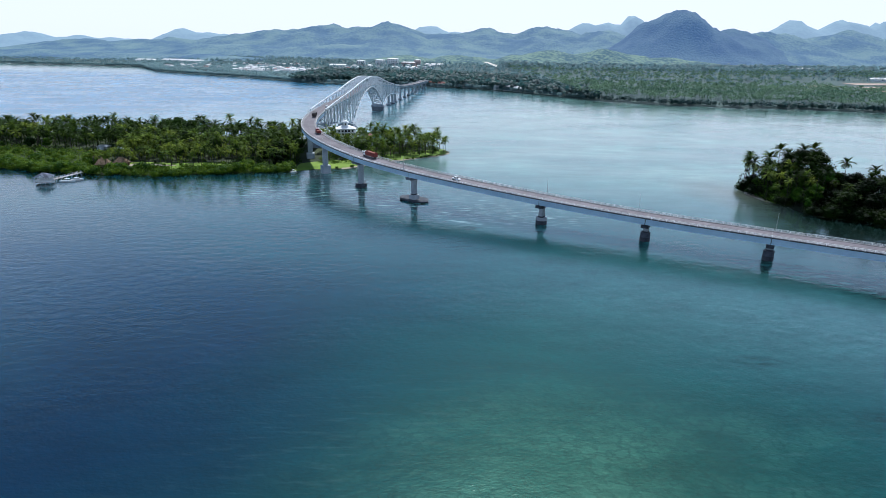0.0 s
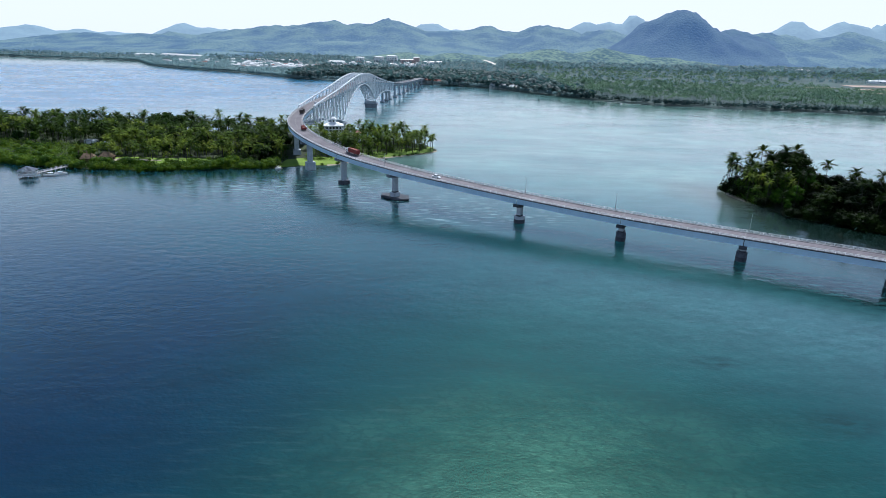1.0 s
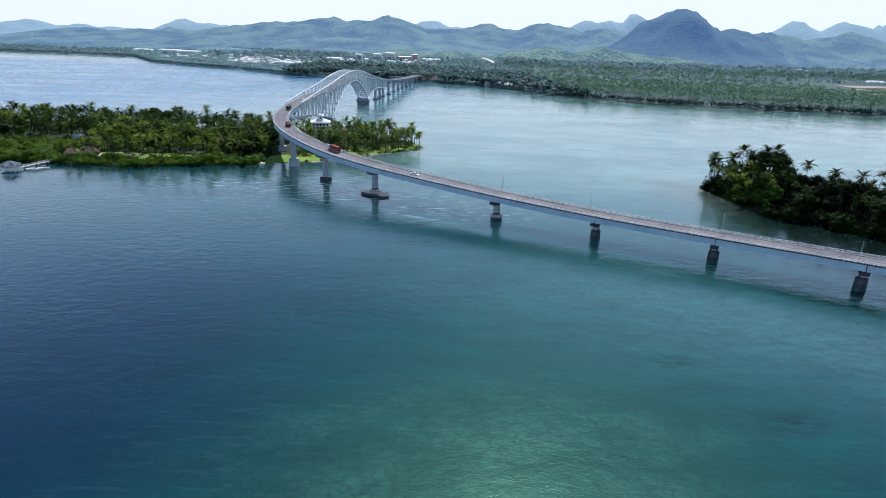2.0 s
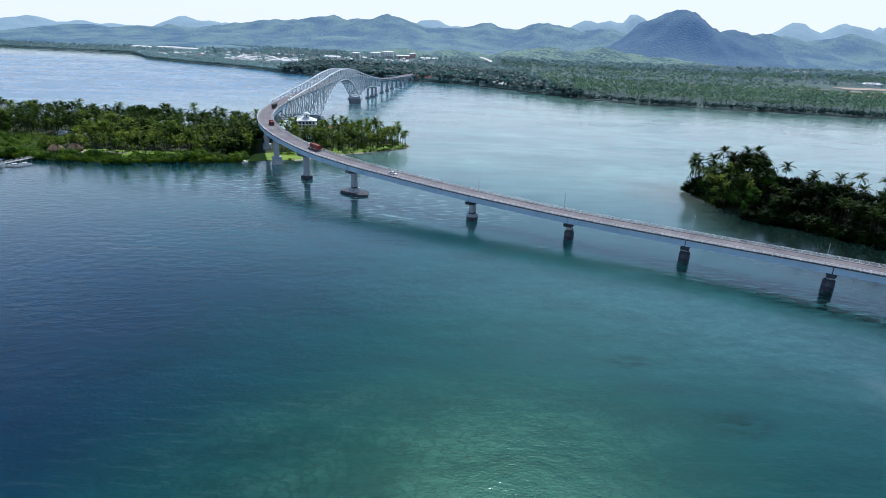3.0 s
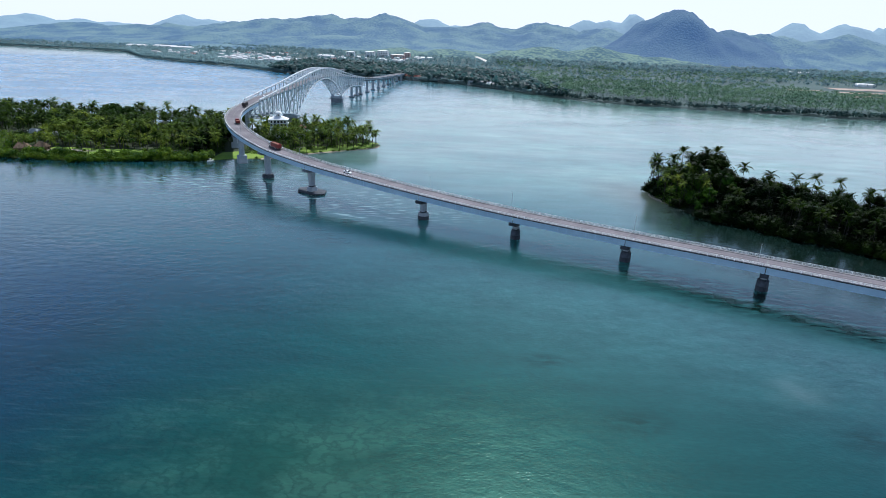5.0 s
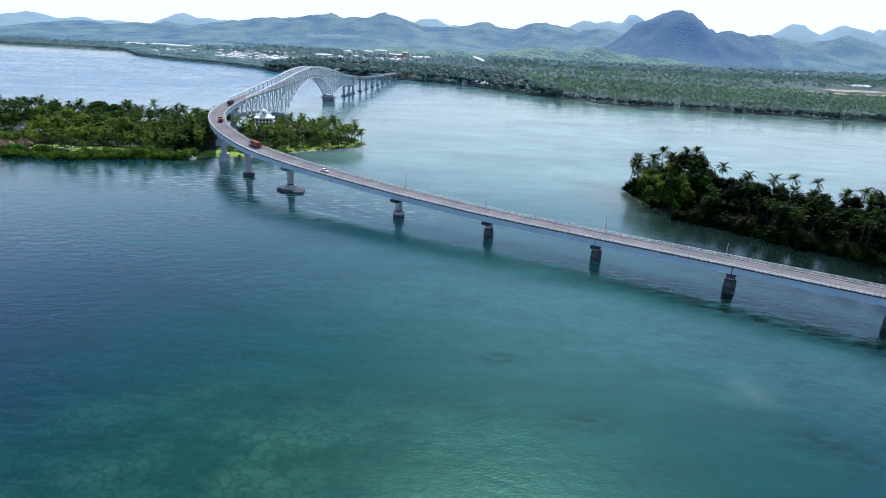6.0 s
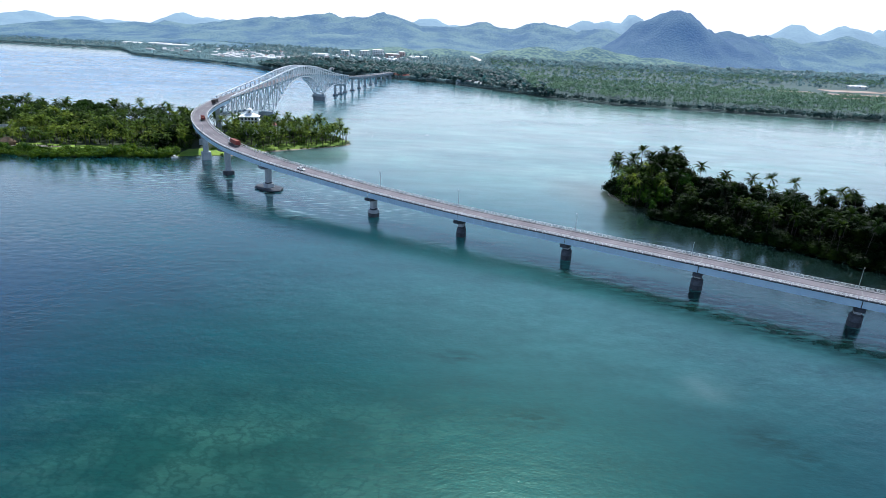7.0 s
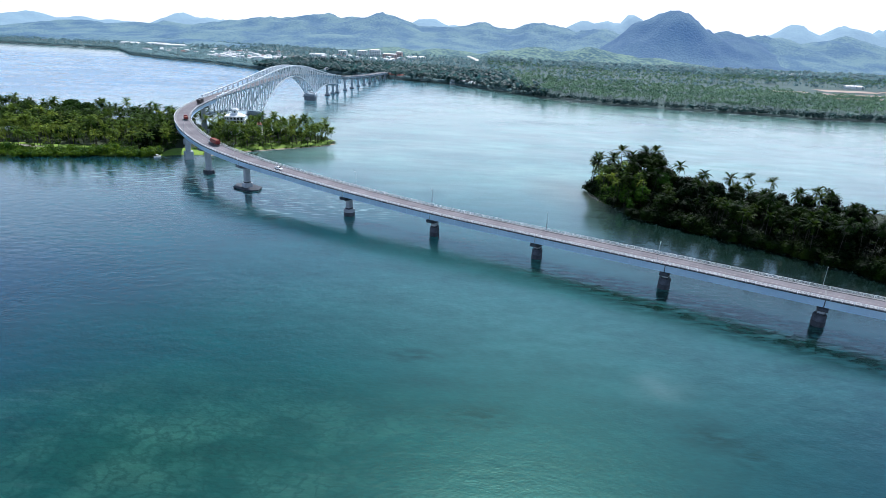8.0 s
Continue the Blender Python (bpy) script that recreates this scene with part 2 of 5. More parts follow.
    # the calm water's sky reflection beside the island, put into the colour
    calm_sheen = arith("MULTIPLY", arith("ADD", arith("MULTIPLY", blob(-90, 330, 300, 110), 0.8), arith("MULTIPLY", blob(40, 250, 190, 80), 0.65)), arith("ADD", arith("MULTIPLY", lanes, 0.6), 0.5))
    base = mixed(calm_sheen, base, (0.015, 0.076, 0.073))
    # sandy bottom off the islet's point
    base = mixed(arith("MULTIPLY", blob(172, 345, 36, 55, 10), 0.9), base, (0.1, 0.1, 0.075))
    # dark reflection and shade of the islet's trees, painted into the water colour
    islet_reflection = arith("ADD", blob(205, 285, 60, 80), arith("MULTIPLY", blob(255, 232, 100, 65), 1.1))
    base = mixed(arith("MULTIPLY", islet_reflection, 1.6), base, (0.004, 0.009, 0.009))
    # broken foam lines where the current runs, with silvery glints painted in
    lines = arith("MULTIPLY", arith("SUBTRACT", noise_at(0.3, 9.0, (0.35, 2.0, 1), -18), 0.54), 6.0)
    runs = arith("ADD", arith("MULTIPLY", blob(20, 300, 75, 45), 1.0), arith("MULTIPLY", blob(-75, 325, 100, 40), 0.9))
    runs = arith("ADD", runs, arith("MULTIPLY", blob(35, 90, 110, 60), 0.1))
    runs = arith("ADD", runs, arith("MULTIPLY", blob(150, 430, 200, 150), 0.2))
    for rx, ry, wide, deep_by in ((-82, 336, 48, 20), (-40, 358, 34, 22), (4, 285, 20, 9), (30, 290, 45, 18)):
        runs = arith("ADD", runs, arith("MULTIPLY", blob(rx, ry, wide, deep_by), 0.9))
    base = mixed(arith("MULTIPLY", arith("MULTIPLY", lines, runs), 0.9), base, (0.25, 0.36, 0.34))
    boil = arith("MULTIPLY", arith("MULTIPLY", blob(158, 139, 13, 10, 35), 0.7), arith("SUBTRACT", noise_at(0.12, 6.0), 0.2))
    base = mixed(boil, base, (0.13, 0.17, 0.17))
    # a weedy reef that shows through the shallow water
    knobs = noise_at(0.22, 10.0, (1, 1.3, 1), 35)
    cracks = arith("SUBTRACT", 1.0, arith("ADD", arith("MULTIPLY", arith("SUBTRACT", knobs, 0.5), 14.0), arith("MULTIPLY", arith("SUBTRACT", 0.5, knobs), 14.0)))
    tufts = arith("MULTIPLY", arith("SUBTRACT", noise_at(0.07, 7.0, (1, 1.2, 1), 60), 0.42), 4.0)
    reef = mixed(arith("MULTIPLY", cracks, 0.55), mixed(tufts, (0.0035, 0.037, 0.026), (0.02, 0.076, 0.053)), (0.001, 0.024, 0.017))
    base = mixed(arith("MULTIPLY", blob(38, 100, 80, 42, 8), 1.1), base, reef)
    # dark band: the bridge's reflection painted in with sea grass; and grass patches
    weed_mirror = arith("MULTIPLY", arith("SUBTRACT", noise_at(0.2, 7.0, (0.7, 2.0, 1), 28), 0.36), 5.0)
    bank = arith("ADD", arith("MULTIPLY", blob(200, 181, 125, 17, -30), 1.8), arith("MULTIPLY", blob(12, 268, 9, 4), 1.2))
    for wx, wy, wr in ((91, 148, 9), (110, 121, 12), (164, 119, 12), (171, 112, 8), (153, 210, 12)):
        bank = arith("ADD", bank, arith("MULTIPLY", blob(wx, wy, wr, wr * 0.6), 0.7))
    base = mixed(arith("MULTIPLY", weed_mirror, bank), base, (0.0005, 0.007, 0.007))
    # ripples and cat's paws, as lighter and darker tones put into the colour
    grains = n.new("ShaderNodeMath")
    grains.operation = "MULTIPLY_ADD"
    l.new(noise_at(0.8, 6.0, (0.6, 2.0, 1), -14), grains.inputs[0])
    grains.inputs[1].default_value = 0.6
    l.new(noise_at(0.05, 7.0, (0.7, 2.0, 1), -18), grains.inputs[2])
    shade = n.new("ShaderNodeMapRange")
    shade.inputs["From Min"].default_value, shade.inputs["From Max"].default_value = 0.55, 1.05
    shade.inputs["To Min"].default_value, shade.inputs["To Max"].default_value = 0.8, 1.2
    l.new(grains.outputs[0], shade.inputs["Value"])
    ripple = n.new("ShaderNodeHueSaturation")
    l.new(shade.outputs[0], ripple.inputs["Value"])
    l.new(base, ripple.inputs["Color"])
    l.new(ripple.outputs[0], b.inputs["Base Color"])
    b.inputs["IOR"].default_value, b.inputs["Specular IOR Level"].default_value = 1.33, 1.0
    # the bay is ruffled by the wind, with smoother lanes
    l.new(arith("ADD", 0.07, arith("MULTIPLY", in_bay, arith("SUBTRACT", 0.17, arith("MULTIPLY", lanes, 0.1)))), b.inputs["Roughness"])
    # light that spreads inside the silty water
    b.inputs["Subsurface Weight"].default_value, b.inputs["Subsurface Scale"].default_value = 1.0, 120.0
    b.inputs["Subsurface Radius"].default_value = (1.0, 1.0, 1.0)
    b.subsurface_method = "BURLEY"
    streak = noise_at(0.02, 5.0, (0.8, 1.5, 1), -8)
    waves = n.new("ShaderNodeMath")
    waves.operation = "MULTIPLY_ADD"
    l.new(noise_at(0.9, 3.0, (1, 1.8, 1), 25), waves.inputs[0])
    waves.inputs[1].default_value = 0.35
    l.new(noise_at(0.2, 4.0, (1, 1.6, 1), -15), waves.inputs[2])
    bp = n.new("ShaderNodeBump")
    bp.inputs["Distance"].default_value = 0.38
    l.new(arith("MULTIPLY", arith("SUBTRACT", streak, 0.1), 0.75), bp.inputs["Strength"])
    l.new(waves.outputs[0], bp.inputs["Height"])
    l.new(bp.outputs[0], b.inputs["Normal"])
    # broad greenish sun sheen of the choppy, silty surface
    sheen = n.new("ShaderNodeBsdfGlossy")
    sheen.inputs["Color"].default_value, sheen.inputs["Roughness"].default_value = (0.3, 0.85, 0.6, 1), 0.36
    l.new(bp.outputs[0], sheen.inputs["Normal"])
    both = n.new("ShaderNodeMixShader")
    both.inputs[0].default_value = 0.01
    l.new(b.outputs[0], both.inputs[1])
    l.new(sheen.outputs[0], both.inputs[2])
    l.new(both.outputs[0], n["Material Output"].inputs["Surface"])
    return m


WATER = water_material()


# ---- mesh helpers ----
def link_mesh(name, verts, faces, mat, parent=None, label="", smooth=False):
    me = bpy.data.meshes.new(name)
    me.from_pydata([tuple(v) for v in verts], [], [tuple(f) for f in faces])
    me.materials.append(mat)
    if smooth:
        me.polygons.foreach_set("use_smooth", [True] * len(me.polygons))
    me.update()
    ob = new(name, me)
    if parent is not None:
        ob.parent = parent
    return tagged(ob, label)


def part(name, bm, mat, parent, label=""):
    bmesh.ops.recalc_face_normals(bm, faces=bm.faces)
    me = bpy.data.meshes.new(name)
    bm.to_mesh(me)
    bm.free()
    me.materials.append(mat)
    ob = new(name, me)
    ob.parent = parent
    return tagged(ob, label)


def thing(name, place=(0, 0, 0), turn=0.0, label="", category="", group="", kind=""):
    ob = new(name)
    ob.matrix_basis = pose(*place, 0, 0, turn)
    return tagged(ob, label, category, group, kind)


def prism(bm, outline, z0, z1, top=1.0, shift=(0, 0)):
    """An upright prism from an outline of x, y; top: the scale of its upper end."""
    lo = [bm.verts.new((x, y, z0)) for x, y in outline]
    hi = [bm.verts.new((x * top + shift[0], y * top + shift[1], z1)) for x, y in outline]
    k = len(lo)
    bm.faces.new(lo[::-1])
    bm.faces.new(hi)
    for i in range(k):
        bm.faces.new((lo[i], lo[(i + 1) % k], hi[(i + 1) % k], hi[i]))


def box(bm, x0, x1, y0, y1, z0, z1):
    prism(bm, [(x0, y0), (x1, y0), (x1, y1), (x0, y1)], z0, z1)


def octagon(rx, ry, cut=0.3):
    return [(rx, -ry * (1 - cut)), (rx, ry * (1 - cut)), (rx * (1 - cut), ry), (-rx * (1 - cut), ry), (-rx, ry * (1 - cut)), (-rx, -ry * (1 - cut)), (-rx * (1 - cut), -ry), (rx * (1 - cut), -ry)]


def circle(r, k=12):
    return [(r * math.cos(2 * math.pi * i / k), r * math.sin(2 * math.pi * i / k)) for i in range(k)]


def beam(name, p, q, w, h, mat, parent, label=""):
    """A straight member from p to q, w wide and h deep."""
    p, q = Vector(p), Vector(q)
    d = (q - p).normalized()
    side = d.cross(Vector((0, 0, 1)))
    side = side.normalized() if side.length > 1e-3 else Vector((1, 0, 0))
    up = side.cross(d)
    vs = [e + side * (a * w / 2) + up * (c * h / 2) for e in (p, q) for a, c in ((-1, -1), (1, -1), (1, 1), (-1, 1))]
    fs = [(3, 2, 1, 0), (4, 5, 6, 7)] + [(i, (i + 1) % 4, 4 + (i + 1) % 4, 4 + i) for i in range(4)]
    return link_mesh(name, vs, fs, mat, parent, label)


# ---- the water and the land ----
WIDE = 5600
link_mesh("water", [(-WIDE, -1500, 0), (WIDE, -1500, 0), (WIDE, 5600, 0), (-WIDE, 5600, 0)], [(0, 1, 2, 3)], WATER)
tagged(bpy.data.objects["water"], "rippled blue-green sea strait with pale sheen and shoals", "water", kind="structure")


def along(points, x):
    return float(np.interp(x, [p[0] for p in points], [p[1] for p in points]))


# the front shore and the back shore of the wooded island, as x, y
ISLAND_FRONT = [(-620, 420), (-420, 392), (-292, 376), (-229, 365), (-176, 363), (-143, 374), (-108, 380), (-90, 390), (-69, 396), (-50, 416), (-32, 430), (-14, 443), (-4, 452), (2, 464)]
ISLAND_BACK = [(-620, 540), (-420, 530), (-340, 530), (-280, 530), (-200, 525), (-120, 520), (-80, 512), (-50, 508), (-25, 500), (-8, 486), (2, 468)]
ISLET_FRONT = [(179, 362), (180, 350), (184, 326), (191, 297), (211, 289), (230, 269), (248, 253), (265, 239), (280, 225), (330, 180), (420, 120)]


def island_height(x, y):
    a, c = y - along(ISLAND_FRONT, x), along(ISLAND_BACK, x) - y
    d = min(a, c)
    return -0.6 + 2.2 * (1 - math.exp(-max(d, 0) / 7.0)) + (0.35 * noise.noise((x / 22, y / 22, 0)) if d > 4 else 0)


def land_strip(name, front, back, x0, x1, step, rows, height, mat, label):
    vs, fs = [], []
    xs = np.arange(x0, x1 + step / 2, step)
    for x in xs:
        y0, y1 = along(front, x), along(back, x)
        for j in range(rows + 1):
            f = j / rows
            y = y0 + (y1 - y0) * f
            vs.append((x, y, height(x, y)))
    for i in range(len(xs) - 1):
        for j in range(rows):
            a = i * (rows + 1) + j
            fs.append((a, a + rows + 1, a + rows + 2, a + 1))
    return tagged(link_mesh(name, vs, fs, mat, smooth=True), label, "ground", kind="structure")


land_strip("ground_island", ISLAND_FRONT, ISLAND_BACK, -620, 2, 4, 44, island_height, ISLAND_GROUND, "low island of lawn, undergrowth and sandy rim")

# far coast with its hills
COAST_LINE = [(-5200, 2300), (-2600, 2050), (-1340, 1800), (-1054, 1744), (-884, 1720), (-800, 1600), (-730, 1494), (-590, 1400), (-443, 1317), (-291, 1190), (-57, 1145), (55, 1088), (130, 1020), (214, 907), (313, 859), (455, 830), (569, 815), (800, 815), (1400, 860), (2400, 1000), (5200, 1400)]


def rough_ground(x, y, size, seed):
    return noise.fractal((x / size, y / size, seed), 0.9, 2.1, 4)


def hill_mesh(name, hills, x0, x1, y0, y1, step, mat, label, ridge=0.22, base=-4.0, taper=350.0):
    """A range of hills: the highest of its single hills at every place, broken up by ravines."""
    xs, ys = np.arange(x0, x1 + step, step), np.arange(y0, y1 + step, step)
    vs = []
    for x in xs:
        for y in ys:
            z = 0.0
            for hx, hy, hh, sx, sy in hills:
                z = max(z, hh * math.exp(-(abs((x - hx) / sx) ** (1.55 if hh > 195 and hy < 3500 else 1.7) + abs((y - hy) / sy) ** 1.7)))
            r = rough_ground(x, y, 330, 3.1)
            gully = abs(noise.noise((x / 210 + 0.4 * r, y / 330, 5.5)))
            z = z * (1 + ridge * r - 0.1 * (1 - min(1, 4 * gully)) * ridge / 0.13) + 0.12 * z * rough_ground(x, y, 90, 7.7) + min(z, 40) * 0.06 * rough_ground(x, y, 17, 2.7) + base
            f = min(1.0, (y - y0) / taper)
            vs.append((x, y, (z - base) * f * f * (3 - 2 * f) + base))
    k = len(ys)
    fs = [(i * k + j, (i + 1) * k + j, (i + 1) * k + j + 1, i * k + j + 1) for i in range(len(xs) - 1) for j in range(k - 1)]
    return tagged(link_mesh(name, vs, fs, mat, smooth=True), label, "hills", kind="structure")


vs, fs = [], []
xs = np.concatenate([np.arange(-5200, -1500, 100), np.arange(-1500, 1200, 15), np.arange(1200, 5201, 100)])
steps = (0, 3, 10, 40, 120, 300, 700, 1400, 3000)
for x in xs:
    y0 = along(COAST_LINE, x) + 9 * rough_ground(x, 0, 60, 1.5)
    for d in steps:
        vs.append((x, y0 + d, -0.5 if d == 0 else 0.6 + min(d, 40) / 40))
k = len(steps)
fs = [(i * k + j, (i + 1) * k + j, (i + 1) * k + j + 1, i * k + j + 1) for i in range(len(xs) - 1) for j in range(k - 1)]
tagged(link_mesh("ground_coast", vs, fs, COAST), "green coastal plain across the strait", "ground", kind="structure")

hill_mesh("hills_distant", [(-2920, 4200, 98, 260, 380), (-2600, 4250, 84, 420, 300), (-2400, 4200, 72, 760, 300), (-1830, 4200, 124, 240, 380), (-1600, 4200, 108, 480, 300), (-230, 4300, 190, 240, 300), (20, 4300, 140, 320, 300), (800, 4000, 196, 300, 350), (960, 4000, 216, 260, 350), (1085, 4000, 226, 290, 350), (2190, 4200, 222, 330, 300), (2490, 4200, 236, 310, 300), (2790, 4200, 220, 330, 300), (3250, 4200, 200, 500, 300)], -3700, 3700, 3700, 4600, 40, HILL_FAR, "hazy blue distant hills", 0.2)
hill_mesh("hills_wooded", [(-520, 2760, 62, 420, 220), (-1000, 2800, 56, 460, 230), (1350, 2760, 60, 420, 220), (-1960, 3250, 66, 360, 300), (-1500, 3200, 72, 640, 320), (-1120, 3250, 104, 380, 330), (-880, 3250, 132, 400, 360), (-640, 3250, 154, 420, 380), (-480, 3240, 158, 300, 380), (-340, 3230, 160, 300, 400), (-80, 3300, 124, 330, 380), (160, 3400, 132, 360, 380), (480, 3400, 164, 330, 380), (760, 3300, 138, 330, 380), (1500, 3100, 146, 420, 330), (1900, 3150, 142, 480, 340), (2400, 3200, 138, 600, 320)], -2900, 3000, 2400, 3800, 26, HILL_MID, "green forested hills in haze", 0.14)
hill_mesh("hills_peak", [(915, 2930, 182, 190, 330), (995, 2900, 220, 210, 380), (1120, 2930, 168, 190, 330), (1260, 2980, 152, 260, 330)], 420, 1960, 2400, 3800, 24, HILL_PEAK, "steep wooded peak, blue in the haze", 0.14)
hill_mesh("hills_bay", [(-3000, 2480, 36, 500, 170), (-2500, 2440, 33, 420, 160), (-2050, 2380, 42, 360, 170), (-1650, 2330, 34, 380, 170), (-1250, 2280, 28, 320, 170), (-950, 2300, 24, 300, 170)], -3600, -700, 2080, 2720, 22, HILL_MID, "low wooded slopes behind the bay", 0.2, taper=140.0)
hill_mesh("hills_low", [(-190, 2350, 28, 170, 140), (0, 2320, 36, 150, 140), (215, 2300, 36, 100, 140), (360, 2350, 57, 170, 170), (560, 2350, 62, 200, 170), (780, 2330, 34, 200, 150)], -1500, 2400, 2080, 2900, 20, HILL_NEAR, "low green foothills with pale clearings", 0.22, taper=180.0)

# ---- the bridge ----
HALF = 5.45
CONTROL = [(354, 116, 12.6), (310, 139, 12.2), (266.5, 162.3, 11.7), (222.5, 184.6, 11.3), (179.5, 208.6, 11.0), (134.2, 233.0, 10.9), (91.1, 254.6, 11.6), (48.4, 277.5, 13.2), (7.6, 302, 15.2), (-17.9, 318.5, 16.7), (-49.5, 345, 18.9), (-80.4, 384.3, 21.9), (-99.2, 424.3, 24.4), (-105.6, 468.3, 26.9), (-103.5, 520, 29.6), (-98.5, 567, 31.9), (-95.5, 611, 34.4), (-94, 655, 35.5), (-93.2, 700, 34), (-91.5, 744, 31), (-87.5, 790, 27), (-82, 840, 22.8), (-76, 900, 18.6), (-67, 1000, 14.6), (-58, 1100, 12), (-50, 1175, 10.2)]


def spline(points, step):
    """Points every step metres on a smooth curve through the given ones."""
    c = np.array(points, float)
    c = np.vstack([2 * c[0] - c[1], c, 2 * c[-1] - c[-2]])
    fine = []
    for i in range(1, len(c) - 2):
        a, b, d, e = c[i - 1:i + 3]
        for s in np.arange(40) / 40:
            fine.append(0.5 * (2 * b + (d - a) * s + (2 * a - 5 * b + 4 * d - e) * s * s + (3 * b - a - 3 * d + e) * s ** 3))
    fine = np.array(fine + [c[-2]])
    run = np.append(0, np.cumsum(np.linalg.norm(np.diff(fine, axis=0), axis=1)))
    count = int(run[-1] // step)
    return np.stack([np.interp(np.arange(count + 1) * step, run, fine[:, k]) for k in range(3)], 1)


STEP = 1.0
LINE = spline(CONTROL, STEP)
HEAD = np.gradient(LINE[:, :2], axis=0)
HEAD /= np.linalg.norm(HEAD, axis=1)[:, None]
LENGTH = (len(LINE) - 1) * STEP


def station(s, side=0.0, up=0.0):
    """The place s metres along the bridge, side metres to the left of its middle, up metres above the road."""
    i = min(max(s / STEP, 0), len(LINE) - 1.001)
    k, f = int(i), i - int(i)
    p = LINE[k] * (1 - f) + LINE[k + 1] * f
    h = HEAD[k] * (1 - f) + HEAD[k + 1] * f
    return Vector((p[0] - h[1] * side, p[1] + h[0] * side, p[2] + up))


def turn_at(s):
    h = HEAD[min(int(s / STEP), len(HEAD) - 1)]
    return math.degrees(math.atan2(h[1], h[0]))


def nearest(x, y):
    return float(np.argmin((LINE[:, 0] - x) ** 2 + (LINE[:, 1] - y) ** 2)) * STEP


def sweep(name, outline, s0, s1, step, mat, parent, label=""):
    """A closed outline of (side, up) carried along the bridge from s0 to s1."""
    count = max(1, round((s1 - s0) / step))
    k, vs, fs = len(outline), [], []
    for i in range(count + 1):
        s = s0 + (s1 - s0) * i / count
        vs += [station(s, a, u) for a, u in outline]
    for i in range(count):
        for j in range(k):
            a, b = i * k + j, i * k + (j + 1) % k
            fs.append((a, b, b + k, a + k))
    fs += [tuple(range(k))[::-1], tuple(range(count * k, count * k + k))]
    return link_mesh(name, vs, fs, mat, parent, label)


bridge = thing("bridge", label="long curved road bridge with steel truss arch on concrete piers", category="bridge")
PIER_AT = [(266.5, 162.3), (222.5, 184.6), (179.2, 208.9), (134.5, 233), (91, 255), (46.8, 277.6), (-18.6, 316.5), (-51.5, 345), (-79.5, 383), (-99.5, 426), (-105.6, 470)]
PIER_S = [nearest(x, y) for x, y in PIER_AT]
NEAR_S, FAR_S = nearest(-98.5, 567), nearest(-91.5, 744)
TRUSS0, TRUSS1 = nearest(-105.3, 484), nearest(-81, 848)
FAR_PIER_S = [TRUSS1 + 2 + i * 36 for i in range(9)]

# dark concrete edge, its colour doubling as the overhang's shadow line
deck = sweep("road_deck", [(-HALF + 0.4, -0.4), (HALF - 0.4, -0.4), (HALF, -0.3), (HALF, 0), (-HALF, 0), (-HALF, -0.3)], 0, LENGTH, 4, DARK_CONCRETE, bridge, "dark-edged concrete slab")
sweep("carriageway", [(-3.75, 0.004), (3.75, 0.004), (3.75, 0.06), (-3.75, 0.06)], 0, LENGTH, 4, ROAD, bridge, "worn pinkish concrete road surface")
for a, c in ((3.8, 5.3), (-5.3, -3.8)):
    sweep("kerb", [(a, 0.004), (c, 0.004), (c, 0.28), (a, 0.28)], 0, LENGTH, 4, KERB, bridge, "pale concrete kerb walk")
sweep("centre_line", [(-0.07, 0.064), (0.07, 0.064), (0.07, 0.07), (-0.07, 0.07)], 0, LENGTH, 4, LINE_WHITE, bridge, "faded painted line")
for s in PIER_S:
    sweep("expansion_joint", [(-3.75, 0.064), (3.75, 0.064), (3.75, 0.08), (-3.75, 0.08)], s - 0.22, s + 0.22, 0.44, KERB, bridge, "pale joint strip")


def girder(s0, s1, side):
    """One plate girder of a span, with flanges and upright stiffeners."""
    t, f, top, low = 0.03, 0.24, -0.404, -2.95
    out = [(side - f, low), (side + f, low), (side + f, low + 0.08), (side + t, low + 0.08), (side + t, top - 0.08), (side + f, top - 0.08), (side + f, top), (side - f, top), (side - f, top - 0.08), (side - t, top - 0.08), (side - t, low + 0.08), (side - f, low + 0.08)]
    g = sweep("girder", out, s0 + 0.15, s1 - 0.15, 4, STEEL_BLUE, bridge, "blue-grey painted plate girder")
    k = max(1, round((s1 - s0) / 4.2))
    for i in range(1, k):
        s = s0 + (s1 - s0) * i / k
        w = 0.05 if i % 3 else 0.11
        sweep("stiffener", [(side + t, low + 0.09), (side + 0.2, low + 0.09), (side + 0.2, top - 0.09), (side + t, top - 0.09)], s - w, s + w, 1, STEEL_BLUE, g)


spans = [0.0] + PIER_S + [TRUSS0]
for s0, s1 in zip(spans, spans[1:]):
    for side in (4.75, -4.75):
        girder(s0, s1, side)
for s0, s1 in zip(FAR_PIER_S, FAR_PIER_S[1:] + [LENGTH]):
    for side in (4.1, -4.1):
        sweep("girder", [(side - 0.2, -1.9), (side + 0.2, -1.9), (side + 0.2, -0.404), (side - 0.2, -0.404)], s0, s1, 4, CONCRETE, bridge, "concrete girder")

